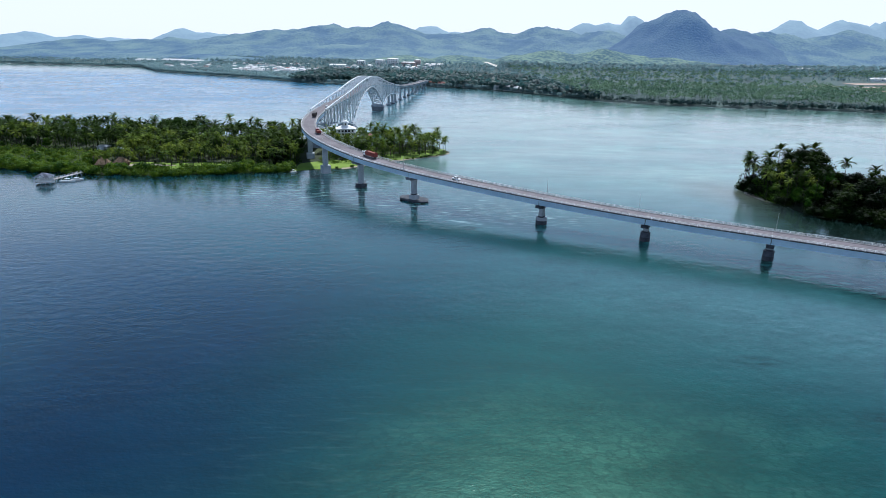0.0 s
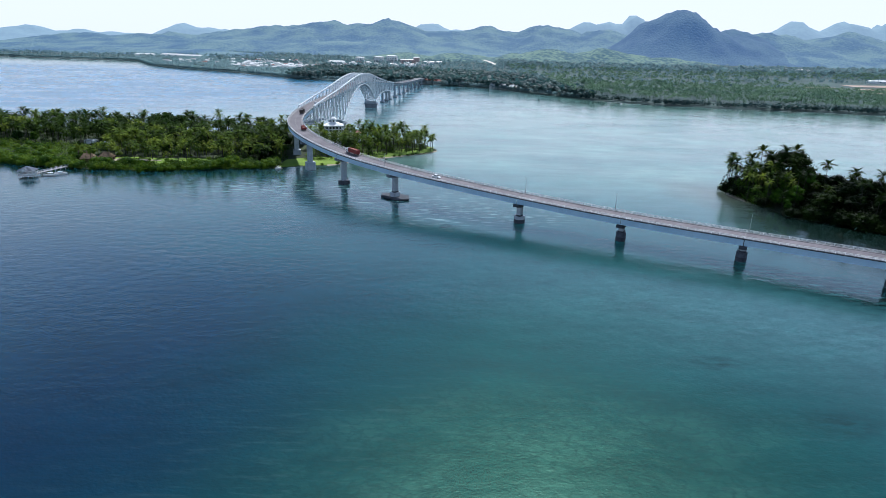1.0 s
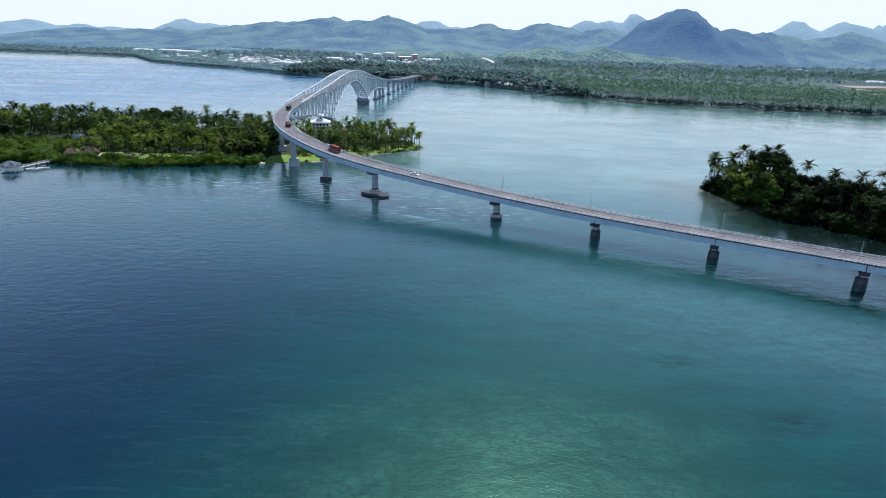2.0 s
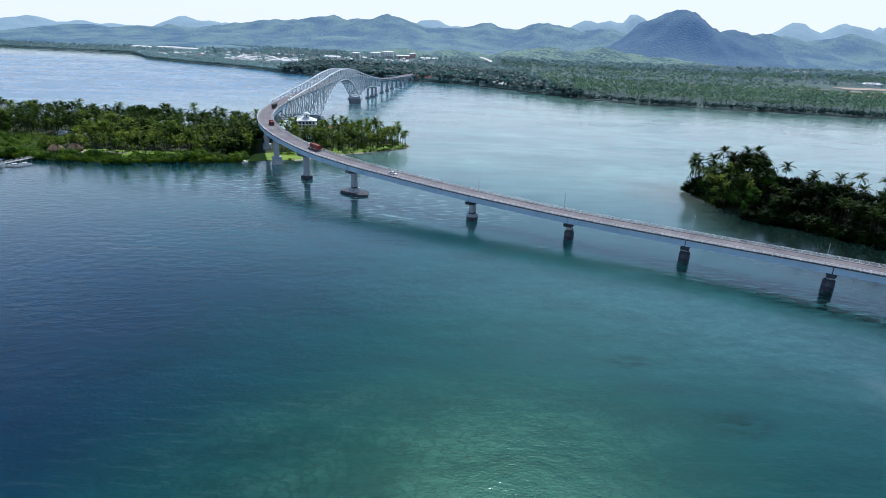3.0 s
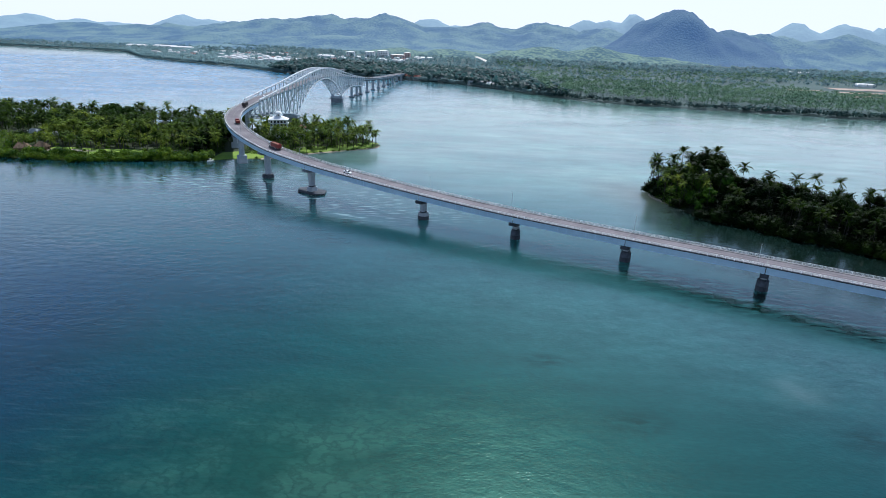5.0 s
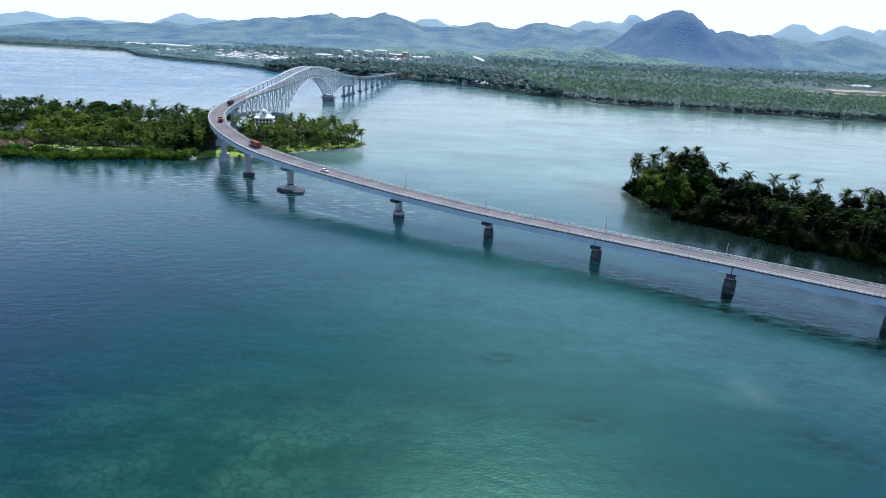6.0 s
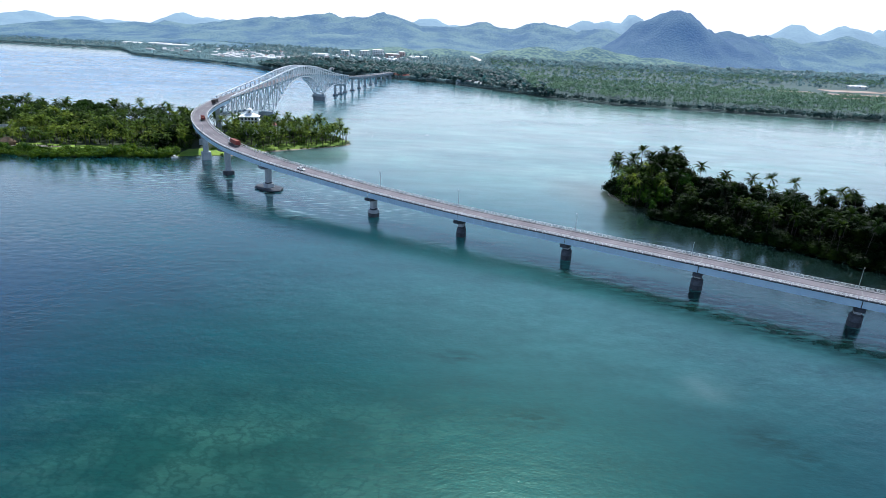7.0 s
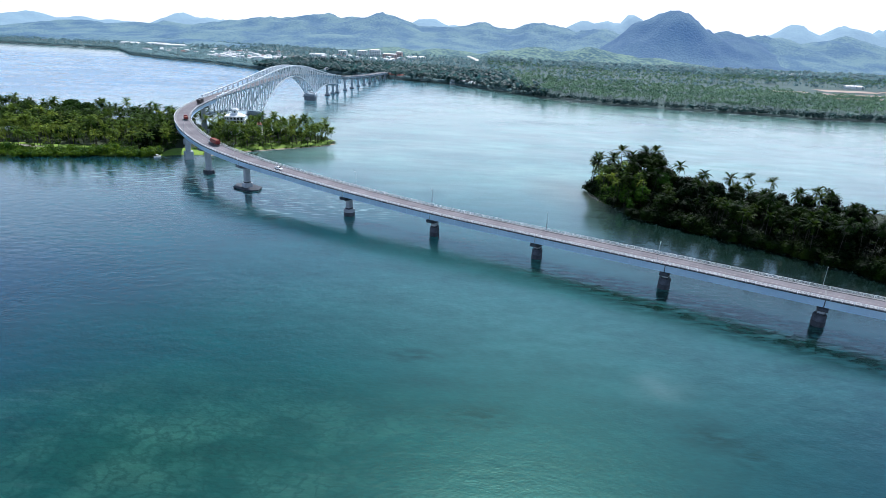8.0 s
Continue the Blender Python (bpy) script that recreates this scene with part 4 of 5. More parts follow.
spread(PALMS, 105, on_island(-234, -92, 44, 95), 5.0, (0.72, 1.02))
spread(PALMS, 55, on_island(-234, -104, 14, 44), 5.5, (0.6, 0.85))
grove("palm_grove", on_island(-234, -104, 34, 75), 90, 4.0, (0.42, 0.68), "young coconut palms between the tall ones")
spread(LIGHT_BROADS, 22, on_island(-400, -110, 45, 140), 12, (0.8, 1.25))
spread(PALMS, 60, on_island(-400, -234, 62, 110), 5.6, (0.72, 1.0))
spread(PALMS, 150, clear_of_villa(on_island(-88, -2, 5, 100)), 3.9, (0.52, 0.9))
for x, y, k in ((-287, 509, 0.98), (-183, 498, 1.06), (-209, 508, 1.02), (-29, 485, 0.88), (-10, 474, 0.88), (-64, 486, 0.95), (-206, 436, 0.95), (-142, 395, 0.85), (-160, 500, 0.98), (-250, 505, 0.98), (-330, 508, 0.98), (-130, 496, 0.95)):
    plant(PALMS[4:], x, y, 1.3, k)
grove("palm_grove", clear_of_villa(on_island(-480, -96, 70, 165)), 340, 5.8, (0.8, 1.1), "dense coconut grove on the back of the island")
spread(BROADS, 60, on_island(-430, -105, 50, 160), 7, (0.55, 0.95))
for x, y, k in ((-221, 487, 1.9), (-213, 492, 1.6), (-229, 491, 1.65)):
    plant([BROADS[1]], x, y, 1.2, k)
spread(BROADS, 12, on_island(-128, -106, 22, 85, 9), 4.5, (0.6, 0.95))
for x, y, k in ((-114, 392, 0.8), (-118, 402, 1.0), (-116, 413, 1.15), (-121, 424, 1.2), (-118, 436, 1.25), (-124, 446, 1.2), (-129, 410, 0.9), (-132, 428, 1.0), (-116, 452, 1.2)):
    plant(SHADE_TREES, x, y, 1.2, k)
spread(BROADS, 8, clear_of_villa(on_island(-95, -30, 40, 110)), 8, (0.4, 0.7))
spread(BUSHES, 150, on_island(-430, -103, 1.5, 12, 12), 2.2, (0.9, 1.6))
spread(BUSHES, 90, on_island(-430, -236, 4, 55, 12), 3.2, (0.8, 1.3))
spread(BUSHES, 16, on_island(-85, -4, 2, 5, 9), 4, (0.2, 0.5))


def leafy_cover(name, pick, count, low, high, size, leaf, label):
    """Undergrowth: leaf sprays scattered over an area in clumps."""
    vs, fs = [], []
    while len(fs) < count:
        p = pick()
        if p is None:
            continue
        z0 = max(0.2, island_height(*p)) if p[0] < 100 else 0.6
        r, h = rng.uniform(1.0, 3.0), rng.uniform(low, high)
        for _ in range(26):
            a, d = rng.uniform(0, 6.28), r * math.sqrt(rng.random())
            q = Vector((p[0] + d * math.cos(a), p[1] + d * math.sin(a), z0 + h * (1 - (d / r) ** 2) * rng.uniform(0.5, 1.05)))
            n = Vector((rng.gauss(0, 0.6), rng.gauss(0, 0.6), 1)).normalized()
            u = n.orthogonal().normalized()
            u.rotate(Matrix.Rotation(rng.uniform(0, 6.28), 3, n))
            v = n.cross(u)
            a, b = size * rng.uniform(0.6, 1.3), size * rng.uniform(0.3, 0.7)
            i = len(vs)
            vs += [q - u * a, q - v * b, q + u * a, q + v * b]
            fs.append((i, i + 1, i + 2, i + 3))
    return tagged(link_mesh(name, vs, fs, leaf), label, "undergrowth", kind="stuff")


leafy_cover("undergrowth", on_island(-430, -100, 52, 160, 6), 36000, 1.0, 4.0, 0.55, BROAD_LEAF, "tangled green undergrowth below the palms")
leafy_cover("undergrowth", on_island(-150, -104, 11, 54, 8), 9000, 0.8, 3.0, 0.5, BROAD_LEAF, "dark shrubs below the palms beside the bridge")
leafy_cover("mangrove_fringe", on_island(-430, -103, 0.5, 12, 10), 30000, 2.0, 5.0, 0.45, MANGROVE_LEAF, "bright green mangrove fringe along the shore")
leafy_cover("mangrove_fringe", on_island(-430, -238, 6, 66, 10), 30000, 2.0, 4.5, 0.5, MANGROVE_LEAF, "low mangrove scrub round the cove")
leafy_cover("undergrowth", on_island(-92, -8, 14, 110, 6), 17000, 0.6, 2.2, 0.45, MANGROVE_LEAF, "low green shrubs below the palms")


def on_islet(d0, d1):
    def pick():
        x = rng.uniform(176, 400)
        y = along(ISLET_FRONT, x) + rng.uniform(d0, d1)
        return (x, y) if y < 372 - (x - 176) * 0.32 and x > 178 + (y - 350) * 0.2 else None
    return pick


land_strip("ground_islet", ISLET_FRONT, [(179, 364), (192, 374), (420, 320)], 179, 420, 4, 26, lambda x, y: -0.5 + 1.6 * (1 - math.exp(-max(0, min(y - along(ISLET_FRONT, x), along([(179, 364), (192, 374), (420, 320)], x) - y)) / 5)), UNDERGROWTH, "wooded islet ground of mud and roots")
bm = bmesh.new()
prism(bm, [(2.6 * math.cos(a) * (1 + 0.25 * math.sin(3 * a)) - 0.16 * 13 * math.sin(a), 13 * math.sin(a) * (1 + 0.1 * math.cos(5 * a))) for a in np.linspace(0, 2 * math.pi, 19)[:-1]], -0.4, 0.5, 0.75)
sand = new("ground_sand")
part("sand_bank", bm, SAND, sand)
sand.matrix_basis = pose(179.5, 340, 0)
tagged(sand, "pale sandy edge at the point of the islet", "ground", kind="structure")
spread(ISLET_TREES, 125, on_islet(6, 95), 5.0, (0.62, 1.0), 0.8)
spread(TALL_PALMS, 40, on_islet(3, 60), 6, (0.6, 0.9), 0.8)
for x, y, k in ((179, 357, 0.75), (182, 352, 0.85), (184, 345, 0.7), (188, 335, 0.72), (191, 342, 0.9), (196, 333, 0.85), (190, 352, 0.95), (208, 340, 0.98), (213, 350, 1.0), (186, 349, 0.8), (194, 350, 1.0), (199, 345, 1.02), (205, 350, 1.06), (201, 352, 0.98), (228, 318, 0.8), (232, 322, 0.84), (246, 322, 0.86), (252, 317, 0.82), (262, 312, 0.78), (272, 298, 0.8), (276, 294, 0.78), (281, 288, 0.78), (285, 275, 0.8), (291, 270, 0.82), (294, 266, 0.78), (300, 262, 0.78)):
    plant(TALL_PALMS, x, y, 0.8, k)
for x, y, k in ((186, 345, 0.7), (184, 356, 0.65), (194, 340, 1.0), (203, 338, 1.1), (207, 352, 1.35), (212, 345, 1.35), (217, 340, 1.2), (222, 350, 1.15)):
    plant(ISLET_TREES, x, y, 0.8, k)
for x, y, k in ((184, 352, 0.75), (188, 344, 0.9), (187, 335, 0.7), (193, 352, 1.1), (196, 341, 1.05), (192, 328, 0.8), (200, 332, 1.0), (184, 340, 0.55), (205, 345, 1.2), (190, 318, 0.7), (199, 318, 0.9), (214, 334, 1.15), (190, 308, 0.55)):
    plant(POINT_TREES, x, y, 0.8, k)
spread(POINT_PALMS, 30, lambda: (rng.uniform(178, 200), rng.uniform(318, 366)), 3.0, (0.45, 0.85), 0.7)
spread(TALL_PALMS, 170, on_islet(1.5, 70), 3.0, (0.35, 0.8), 0.6)
spread(ISLET_BUSHES, 130, on_islet(0.2, 9), 2.2, (0.8, 1.6), 0.2)
leafy_cover("undergrowth", lambda: (rng.uniform(179, 204), rng.uniform(322, 364)), 9000, 3.0, 10.0, 0.5, MANGROVE_SHADE, "green understorey on the point of the islet")
leafy_cover("undergrowth", on_islet(6, 95), 34000, 6.0, 13.0, 0.5, SHADED_LEAF, "shade-dark tangled middle storey of the islet wood")
leafy_cover("undergrowth", on_islet(2, 60), 24000, 2.0, 7.0, 0.5, SHADED_LEAF, "shade-dark tangled undergrowth of the islet")


# ---- woods of the far coast ----
def lite_palm(r):
    """A palm far off: thin trunk and eight bent fronds."""
    vs, fs = [], []
    h = r.uniform(9, 14)
    vs += [(-0.12, 0, -1), (0.12, 0, -1), (0.1, 0, h), (-0.1, 0, h)]
    fs.append((0, 1, 2, 3))
    for k in range(9):
        a = k * 0.7 + r.uniform(-0.2, 0.2)
        c, s, ln, up = math.cos(a), math.sin(a), r.uniform(3.6, 5.0), r.uniform(-0.4, 1.8)
        i = len(vs)
        w = 0.75
        vs += [(0, 0, h), (c * ln * 0.5 - s * w, s * ln * 0.5 + c * w, h + up), (c * ln, s * ln, h + up - 2.2), (c * ln * 0.5 + s * w, s * ln * 0.5 - c * w, h + up)]
        fs.append((i, i + 1, i + 2, i + 3))
    return np.array(vs), np.array(fs)


def lite_tree(r):
    """A broad tree far off: a lumpy crown of large sprays."""
    vs, fs = [], []
    for k in range(15):
        d = Vector((r.gauss(0, 1), r.gauss(0, 1), r.gauss(0.3, 0.8))).normalized()
        p = Vector((d.x * 3.6, d.y * 3.6, 5.5 + d.z * 3.6)) * r.uniform(0.85, 1.1)
        n = (d * 0.5 + Vector((r.gauss(0, 0.3), r.gauss(0, 0.3), r.gauss(0.8, 0.3)))).normalized()
        u = n.orthogonal().normalized() * r.uniform(1.5, 2.6)
        v = n.cross(u) * r.uniform(0.6, 0.9)
        i = len(vs)
        vs += [tuple(p - u), tuple(p - v), tuple(p + u), tuple(p + v)]
        fs.append((i, i + 1, i + 2, i + 3))
    return np.array(vs), np.array(fs)


def woods(name, maker, places, scale, mat, label):
    """Very many plants joined into one mesh."""
    r = random.Random(len(places))
    kinds = [maker(r) for _ in range(9)]
    vs, fs, n = [], [], 0
    for x, y, z in places:
        v, f = kinds[r.randrange(9)]
        a, k = r.uniform(0, 6.28), r.uniform(*scale)
        c, s = math.cos(a) * k, math.sin(a) * k
        vs.append(np.stack([x + v[:, 0] * c - v[:, 1] * s, y + v[:, 0] * s + v[:, 1] * c, z + v[:, 2] * k], 1))
        fs.append(f + n)
        n += len(v)
    vs, fs = np.concatenate(vs), np.concatenate(fs)
    me = bpy.data.meshes.new(name)
    me.from_pydata(vs.tolist(), [], fs.tolist())
    me.materials.append(mat)
    return tagged(new(name, me), label, "woods", kind="stuff")


def coast_places(count, x0, x1, d0, d1, seed, gaps=0.0, power=1.0):
    r = random.Random(seed)
    out = []
    while len(out) < count:
        x, d = r.uniform(x0, x1), d0 + (d1 - d0) * r.random() ** power
        if gaps and noise.noise((x / 140, d / 90, seed)) < gaps:
            continue
        if 690 < x < 1120 and 1105 < along(COAST_LINE, x) + d < 1470:
            continue
        out.append((x, along(COAST_LINE, x) + 9 * rough_ground(x, 0, 60, 1.5) + d, 1.2))
    return out


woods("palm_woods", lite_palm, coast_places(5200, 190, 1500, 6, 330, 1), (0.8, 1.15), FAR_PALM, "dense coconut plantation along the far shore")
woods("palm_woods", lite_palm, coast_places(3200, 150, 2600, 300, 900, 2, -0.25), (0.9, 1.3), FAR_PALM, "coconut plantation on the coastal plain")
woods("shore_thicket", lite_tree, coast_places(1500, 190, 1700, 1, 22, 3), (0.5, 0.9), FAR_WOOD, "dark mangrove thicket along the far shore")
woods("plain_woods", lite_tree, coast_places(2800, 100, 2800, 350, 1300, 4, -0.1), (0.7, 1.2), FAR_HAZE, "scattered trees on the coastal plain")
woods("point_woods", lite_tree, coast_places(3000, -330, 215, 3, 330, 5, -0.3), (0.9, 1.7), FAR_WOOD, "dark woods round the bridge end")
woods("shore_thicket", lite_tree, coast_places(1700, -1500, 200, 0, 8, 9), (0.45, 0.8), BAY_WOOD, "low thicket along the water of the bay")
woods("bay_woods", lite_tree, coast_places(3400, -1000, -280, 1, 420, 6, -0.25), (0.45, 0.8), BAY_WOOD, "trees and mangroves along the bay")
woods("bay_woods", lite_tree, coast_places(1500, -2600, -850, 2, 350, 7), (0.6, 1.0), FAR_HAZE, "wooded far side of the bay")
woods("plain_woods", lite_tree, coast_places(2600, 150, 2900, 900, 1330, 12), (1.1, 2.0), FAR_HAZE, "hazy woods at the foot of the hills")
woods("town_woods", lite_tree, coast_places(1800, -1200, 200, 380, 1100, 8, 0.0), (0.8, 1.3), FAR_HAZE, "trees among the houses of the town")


# ---- town across the water ----
def house(name, x, y, z, w, d, h, turn, wall, roof, label, group, pitch=0.35, floors=1, category="house"):
    root = thing(name, (x, y, z), turn, label, category, group)
    bm = bmesh.new()
    box(bm, -w / 2, w / 2, -d / 2, d / 2, -1, h)
    part("wall", bm, wall, root)
    bm = bmesh.new()
    e = 0.6
    rise = d * pitch
    a = [bm.verts.new(v) for v in ((-w / 2 - e, -d / 2 - e, h), (w / 2 + e, -d / 2 - e, h), (w / 2 + e, d / 2 + e, h), (-w / 2 - e, d / 2 + e, h))]
    r1, r2 = bm.verts.new((-w / 2 + min(w, d) * 0.25, 0, h + rise)), bm.verts.new((w / 2 - min(w, d) * 0.25, 0, h + rise))
    for f in ((a[0], a[1], r2, r1), (a[2], a[3], r1, r2), (a[1], a[2], r2), (a[3], a[0], r1), (a[3], a[2], a[1], a[0])):
        bm.faces.new(f)
    part("roof", bm, roof, root)
    if floors > 1:
        k = max(3, int(w / 5))
        for f in range(floors):
            for i in range(k):
                bm = bmesh.new()
                cx, cz = -w / 2 + w * (i + 0.5) / k, h * (f + 0.55) / floors
                box(bm, cx - w / k * 0.2, cx + w / k * 0.2, -d / 2 - 0.06, -d / 2 + 0.2, cz - h / floors * 0.18, cz + h / floors * 0.18)
                part("window", bm, GLASS, root)
    return root


r = random.Random(11)
for k in range(190):
    if k < 95:
        x, y = r.uniform(-560, -290), r.uniform(1500, 1680)
    elif k < 140:
        x, y = r.uniform(-800, -450), r.uniform(1620, 1950)
    elif k < 172:
        x, y = r.uniform(-330, -50), r.uniform(1700, 1900)
    else:
        x, y = r.uniform(900, 1500), r.uniform(2000, 2080)
    roof = r.choice([ROOF_PALE, ROOF_PALE, ROOF_GREY, ROOF_PALE, ROOF_PALE, ROOF_PALE, ROOF_GREY, ROOF_RED])
    house("town_house", x, y, 1.5, r.uniform(7, 15), r.uniform(6, 9), r.uniform(3.5, 6.5), r.uniform(-20, 20), WALL_WHITE, roof, "small pale town house with sheet-metal roof", "town houses", 0.25)
for x, y, w, d, h, m, lb in ((-300, 1960, 24, 20, 15, WALL_WHITE, "white block of flats above the town"), (-245, 2000, 30, 22, 16, WALL_WHITE, "long white institutional building"), (-205, 2010, 34, 22, 20, WALL_WHITE, "tall white institutional building"), (-150, 1950, 44, 22, 12, WALL_PINK, "long pinkish institutional building"), (-122, 1960, 18, 20, 19, WALL_PINK, "tall pinkish institutional building")):
    house("large_building", x, y, 1.5, w, d, h, -4, m, ROOF_PALE, lb, "large town buildings", 0.1, 4, "building")
for x, y, w in ((-70, 1975, 62), (-1020, 2030, 60), (-940, 2060, 80), (-860, 2010, 70), (-350, 1840, 50), (1060, 2060, 70), (1150, 2070, 60), (1010, 1500, 40)):
    house("warehouse", x, y, 1.5, w, 20, 6, r.uniform(-8, 4), WALL_WHITE, ROOF_PALE, "long low warehouse with pale metal roof", "warehouses", 0.15, category="warehouse")
for x, y, w, rf in ((-279, 1196, 7, ROOF_PALE), (-44, 1148, 16, ROOF_RED), (-25, 1140, 14, ROOF_RED), (-120, 1190, 16, ROOF_RED), (-90, 1200, 14, ROOF_RED), (76, 1082, 14, ROOF_PALE), (92, 1068, 14, ROOF_GREY), (108, 1053, 16, ROOF_PALE), (124, 1040, 14, ROOF_PALE), (-150, 1215, 14, ROOF_GREY), (-180, 1225, 14, ROOF_GREY), (20, 1120, 10, ROOF_GREY)):
    house("shore_house", x, y, 1.3, w, 9, 5, r.uniform(-25, 10), WALL_WHITE, rf, "waterside house among the trees of the point", "shore houses", 0.4)

# bare cut in the foothills, and dry ponds on the plain
vs, fs = [], []
for i in range(9):
    for j in range(7):
        u, v = i / 8, j / 6
        vs.append((136 - 42 * v + (u - 0.5) * (13 - 5 * v), 1985 + v * 60 + 14 * u, 1.0 + v * 13 + 2 * u + 1.0 * noise.noise((u * 5, v * 5, 1))))
fs = [(i * 7 + j, (i + 1) * 7 + j, (i + 1) * 7 + j + 1, i * 7 + j + 1) for i in range(8) for j in range(6)]
tagged(link_mesh("quarry_cut", vs, fs, SCAR), "bare white quarry cut in the hillside", "quarry", kind="structure")
for x, y, w, d in ((760, 1290, 80, 34), (830, 1180, 120, 40), (960, 1200, 110, 46), (880, 1270, 120, 40), (1010, 1290, 100, 50), (930, 1380, 130, 60), (1060, 1400, 90, 50)):
    tagged(link_mesh("pond", [(x - w / 2, y - d / 2, 2.4), (x + w / 2, y - d / 2 + 8, 2.4), (x + w / 2, y + d / 2 + 8, 2.4), (x - w / 2, y + d / 2, 2.4)], [(0, 1, 2, 3)], POND), "drained brown fish pond on the plain", "pond", kind="structure")


# ---- things on the island ----
def villa(x, y, z, turn):
    """White tiered pavilion with columns, flat eaves and a roof lantern."""
    root = thing("villa", (x, y, z), turn, "tall white villa with columns and roof lantern", "house")
    bm = bmesh.new()
    box(bm, -6.5, 6.5, -4.5, 4.5, -0.5, 5.4)
    part("wall", bm, WALL_WHITE, root)
    bm = bmesh.new()
    box(bm, -5.6, 5.6, -4.4, 5.2, -9.5, -0.5)
    part("lower_storey", bm, WALL_WHITE, root)
    for cz in (-7.2, -3.2):
        for cx in (-4.4, -1.5, 1.5, 4.4):
            bm = bmesh.new()
            box(bm, cx - 0.5, cx + 0.5, -4.46, -4.2, cz - 0.8, cz + 0.8)
            part("window", bm, GLASS, root)
    for i in range(6):
        bm = bmesh.new()
        prism(bm, [(px + -7.2 + i * 2.88, py - 5.4) for px, py in circle(0.25, 8)], -0.3, 5.2)
        part("column", bm, WALL_WHITE, root)
    for cz in (1.3, 3.9):
        for cx in (-5, -2.5, 0, 2.5, 5):
            bm = bmesh.new()
            box(bm, cx - 0.8, cx + 0.8, -4.56, -4.3, cz - 0.85, cz + 0.8)
            part("window", bm, GLASS, root)
    bm = bmesh.new()
    box(bm, -7.6, 7.6, -5.9, 5.2, 2.5, 2.75)
    part("balcony", bm, WALL_WHITE, root)
    bm = bmesh.new()
    box(bm, -7.8, 7.8, -6.0, 5.4, 5.4, 5.8)
    prism(bm, [(-7.4, -5.6), (7.4, -5.6), (7.4, 5.0), (-7.4, 5.0)], 5.8, 7.9, 0.34)
    part("roof", bm, WALL_WHITE, root)
    bm = bmesh.new()
    prism(bm, octagon(2.0, 2.0), 7.0, 10.0)
    lantern = part("lantern", bm, WALL_WHITE, root)
    for i in range(4):
        bm = bmesh.new()
        c, q = (0, -1, 0, 1)[i], (-1, 0, 1, 0)[i]
        box(bm, c * 1.95 - (0.1 if c else 0.5), c * 1.95 + (0.1 if c else 0.5), q * 1.95 - (0.1 if q else 0.5), q * 1.95 + (0.1 if q else 0.5), 8.2, 9.6)
        part("lantern_window", bm, GLASS, lantern)
    bm = bmesh.new()
    for z0, z1, r0, r1 in ((10.0, 10.7, 2.6, 2.2), (10.7, 11.5, 2.2, 1.3), (11.5, 12.0, 1.3, 0.25)):
        prism(bm, octagon(r0, r0), z0, z1, r1 / r0)
    part("lantern_roof", bm, WALL_WHITE, root, "white stepped dome")


villa(-83, 477, 10.4, 12)
for x, y, k in ((-88, 463, 0.82), (-81, 460, 0.85), (-73, 461, 0.9), (-92, 456, 0.8), (-76, 450, 0.75), (-84, 451, 0.8), (-68, 456, 0.85), (-92, 466, 1.1)):
    plant(PALMS[:2], x, y, 1.3, k)
house("cottage", -64, 475, 1.2, 5, 5, 9.2, 8, WALL_WHITE, ROOF_RED, "tall pale cottage with orange-red tiled hip roof", "", 0.4, 3)
for x, y, w, tn in ((-226, 382, 8, 15), (-217, 388, 7, -10), (-235, 391, 7, 30)):
    house("nipa_hut", x, y, 1.2, w, 6, 2.6, tn, THATCH, THATCH, "brown thatched hut near the landing", "thatched huts", 0.55, category="hut")
for x, y, w in ((-245, 440, 7), (-262, 446, 8)):
    house("shelter", x, y, 1.2, w, 5, 2.6, r.uniform(-15, 15), WALL_WHITE, ROOF_PALE, "low shelter with pale sheet roof among palms", "shelters", 0.25, category="shelter")

# a strip of bare sand between the palms
vs = [(-205 + 26 * math.cos(a) * (0.8 + 0.2 * math.sin(3 * a)), 389 + 4.5 * math.sin(a), 1.75) for a in np.linspace(0, 6.28, 25)[:-1]]
tagged(link_mesh("ground_sand", vs, [tuple(range(24))], SAND), "pale bare sand among the palms", "ground", kind="structure")

# jetty with its hut
jetty = thing("jetty", (-236, 346, 0), 0, "pale timber jetty on posts leading to the shore", "jetty")
a, b = Vector((0, 0, 1.3)), Vector((6, 25, 1.3))
beam("walkway", a, b, 2.2, 0.25, TIMBER, jetty)
for i in range(8):
    f = i / 7
    q = a.lerp(b, f)
    for sgn in (-1, 1):
        bm = bmesh.new()
        prism(bm, [(px + q.x + sgn * 1.15, py + q.y) for px, py in circle(0.14, 6)], -1.5, 2.3)
        part("post", bm, WALL_WHITE, jetty)
for sgn in (-1, 1):
    beam("handrail", a + Vector((sgn * 1.15, 0, 0.95)), b + Vector((sgn * 1.15, 0, 0.95)), 0.1, 0.1, WALL_WHITE, jetty)
hut = thing("jetty_hut", (-239, 342, 0), 10, "white open hut with grey hip roof on stilts", "hut")
bm = bmesh.new()
box(bm, -4.2, 4.2, -3.2, 3.2, 0.9, 1.2)
part("platform", bm, TIMBER, hut)
for cx in (-3.9, -1.3, 1.3, 3.9):
    for cy in (-2.9, 2.9):
        bm = bmesh.new()
        prism(bm, [(px + cx, py + cy) for px, py in circle(0.16, 6)], -1.5, 3.8)
        part("post", bm, WALL_WHITE, hut)
bm = bmesh.new()
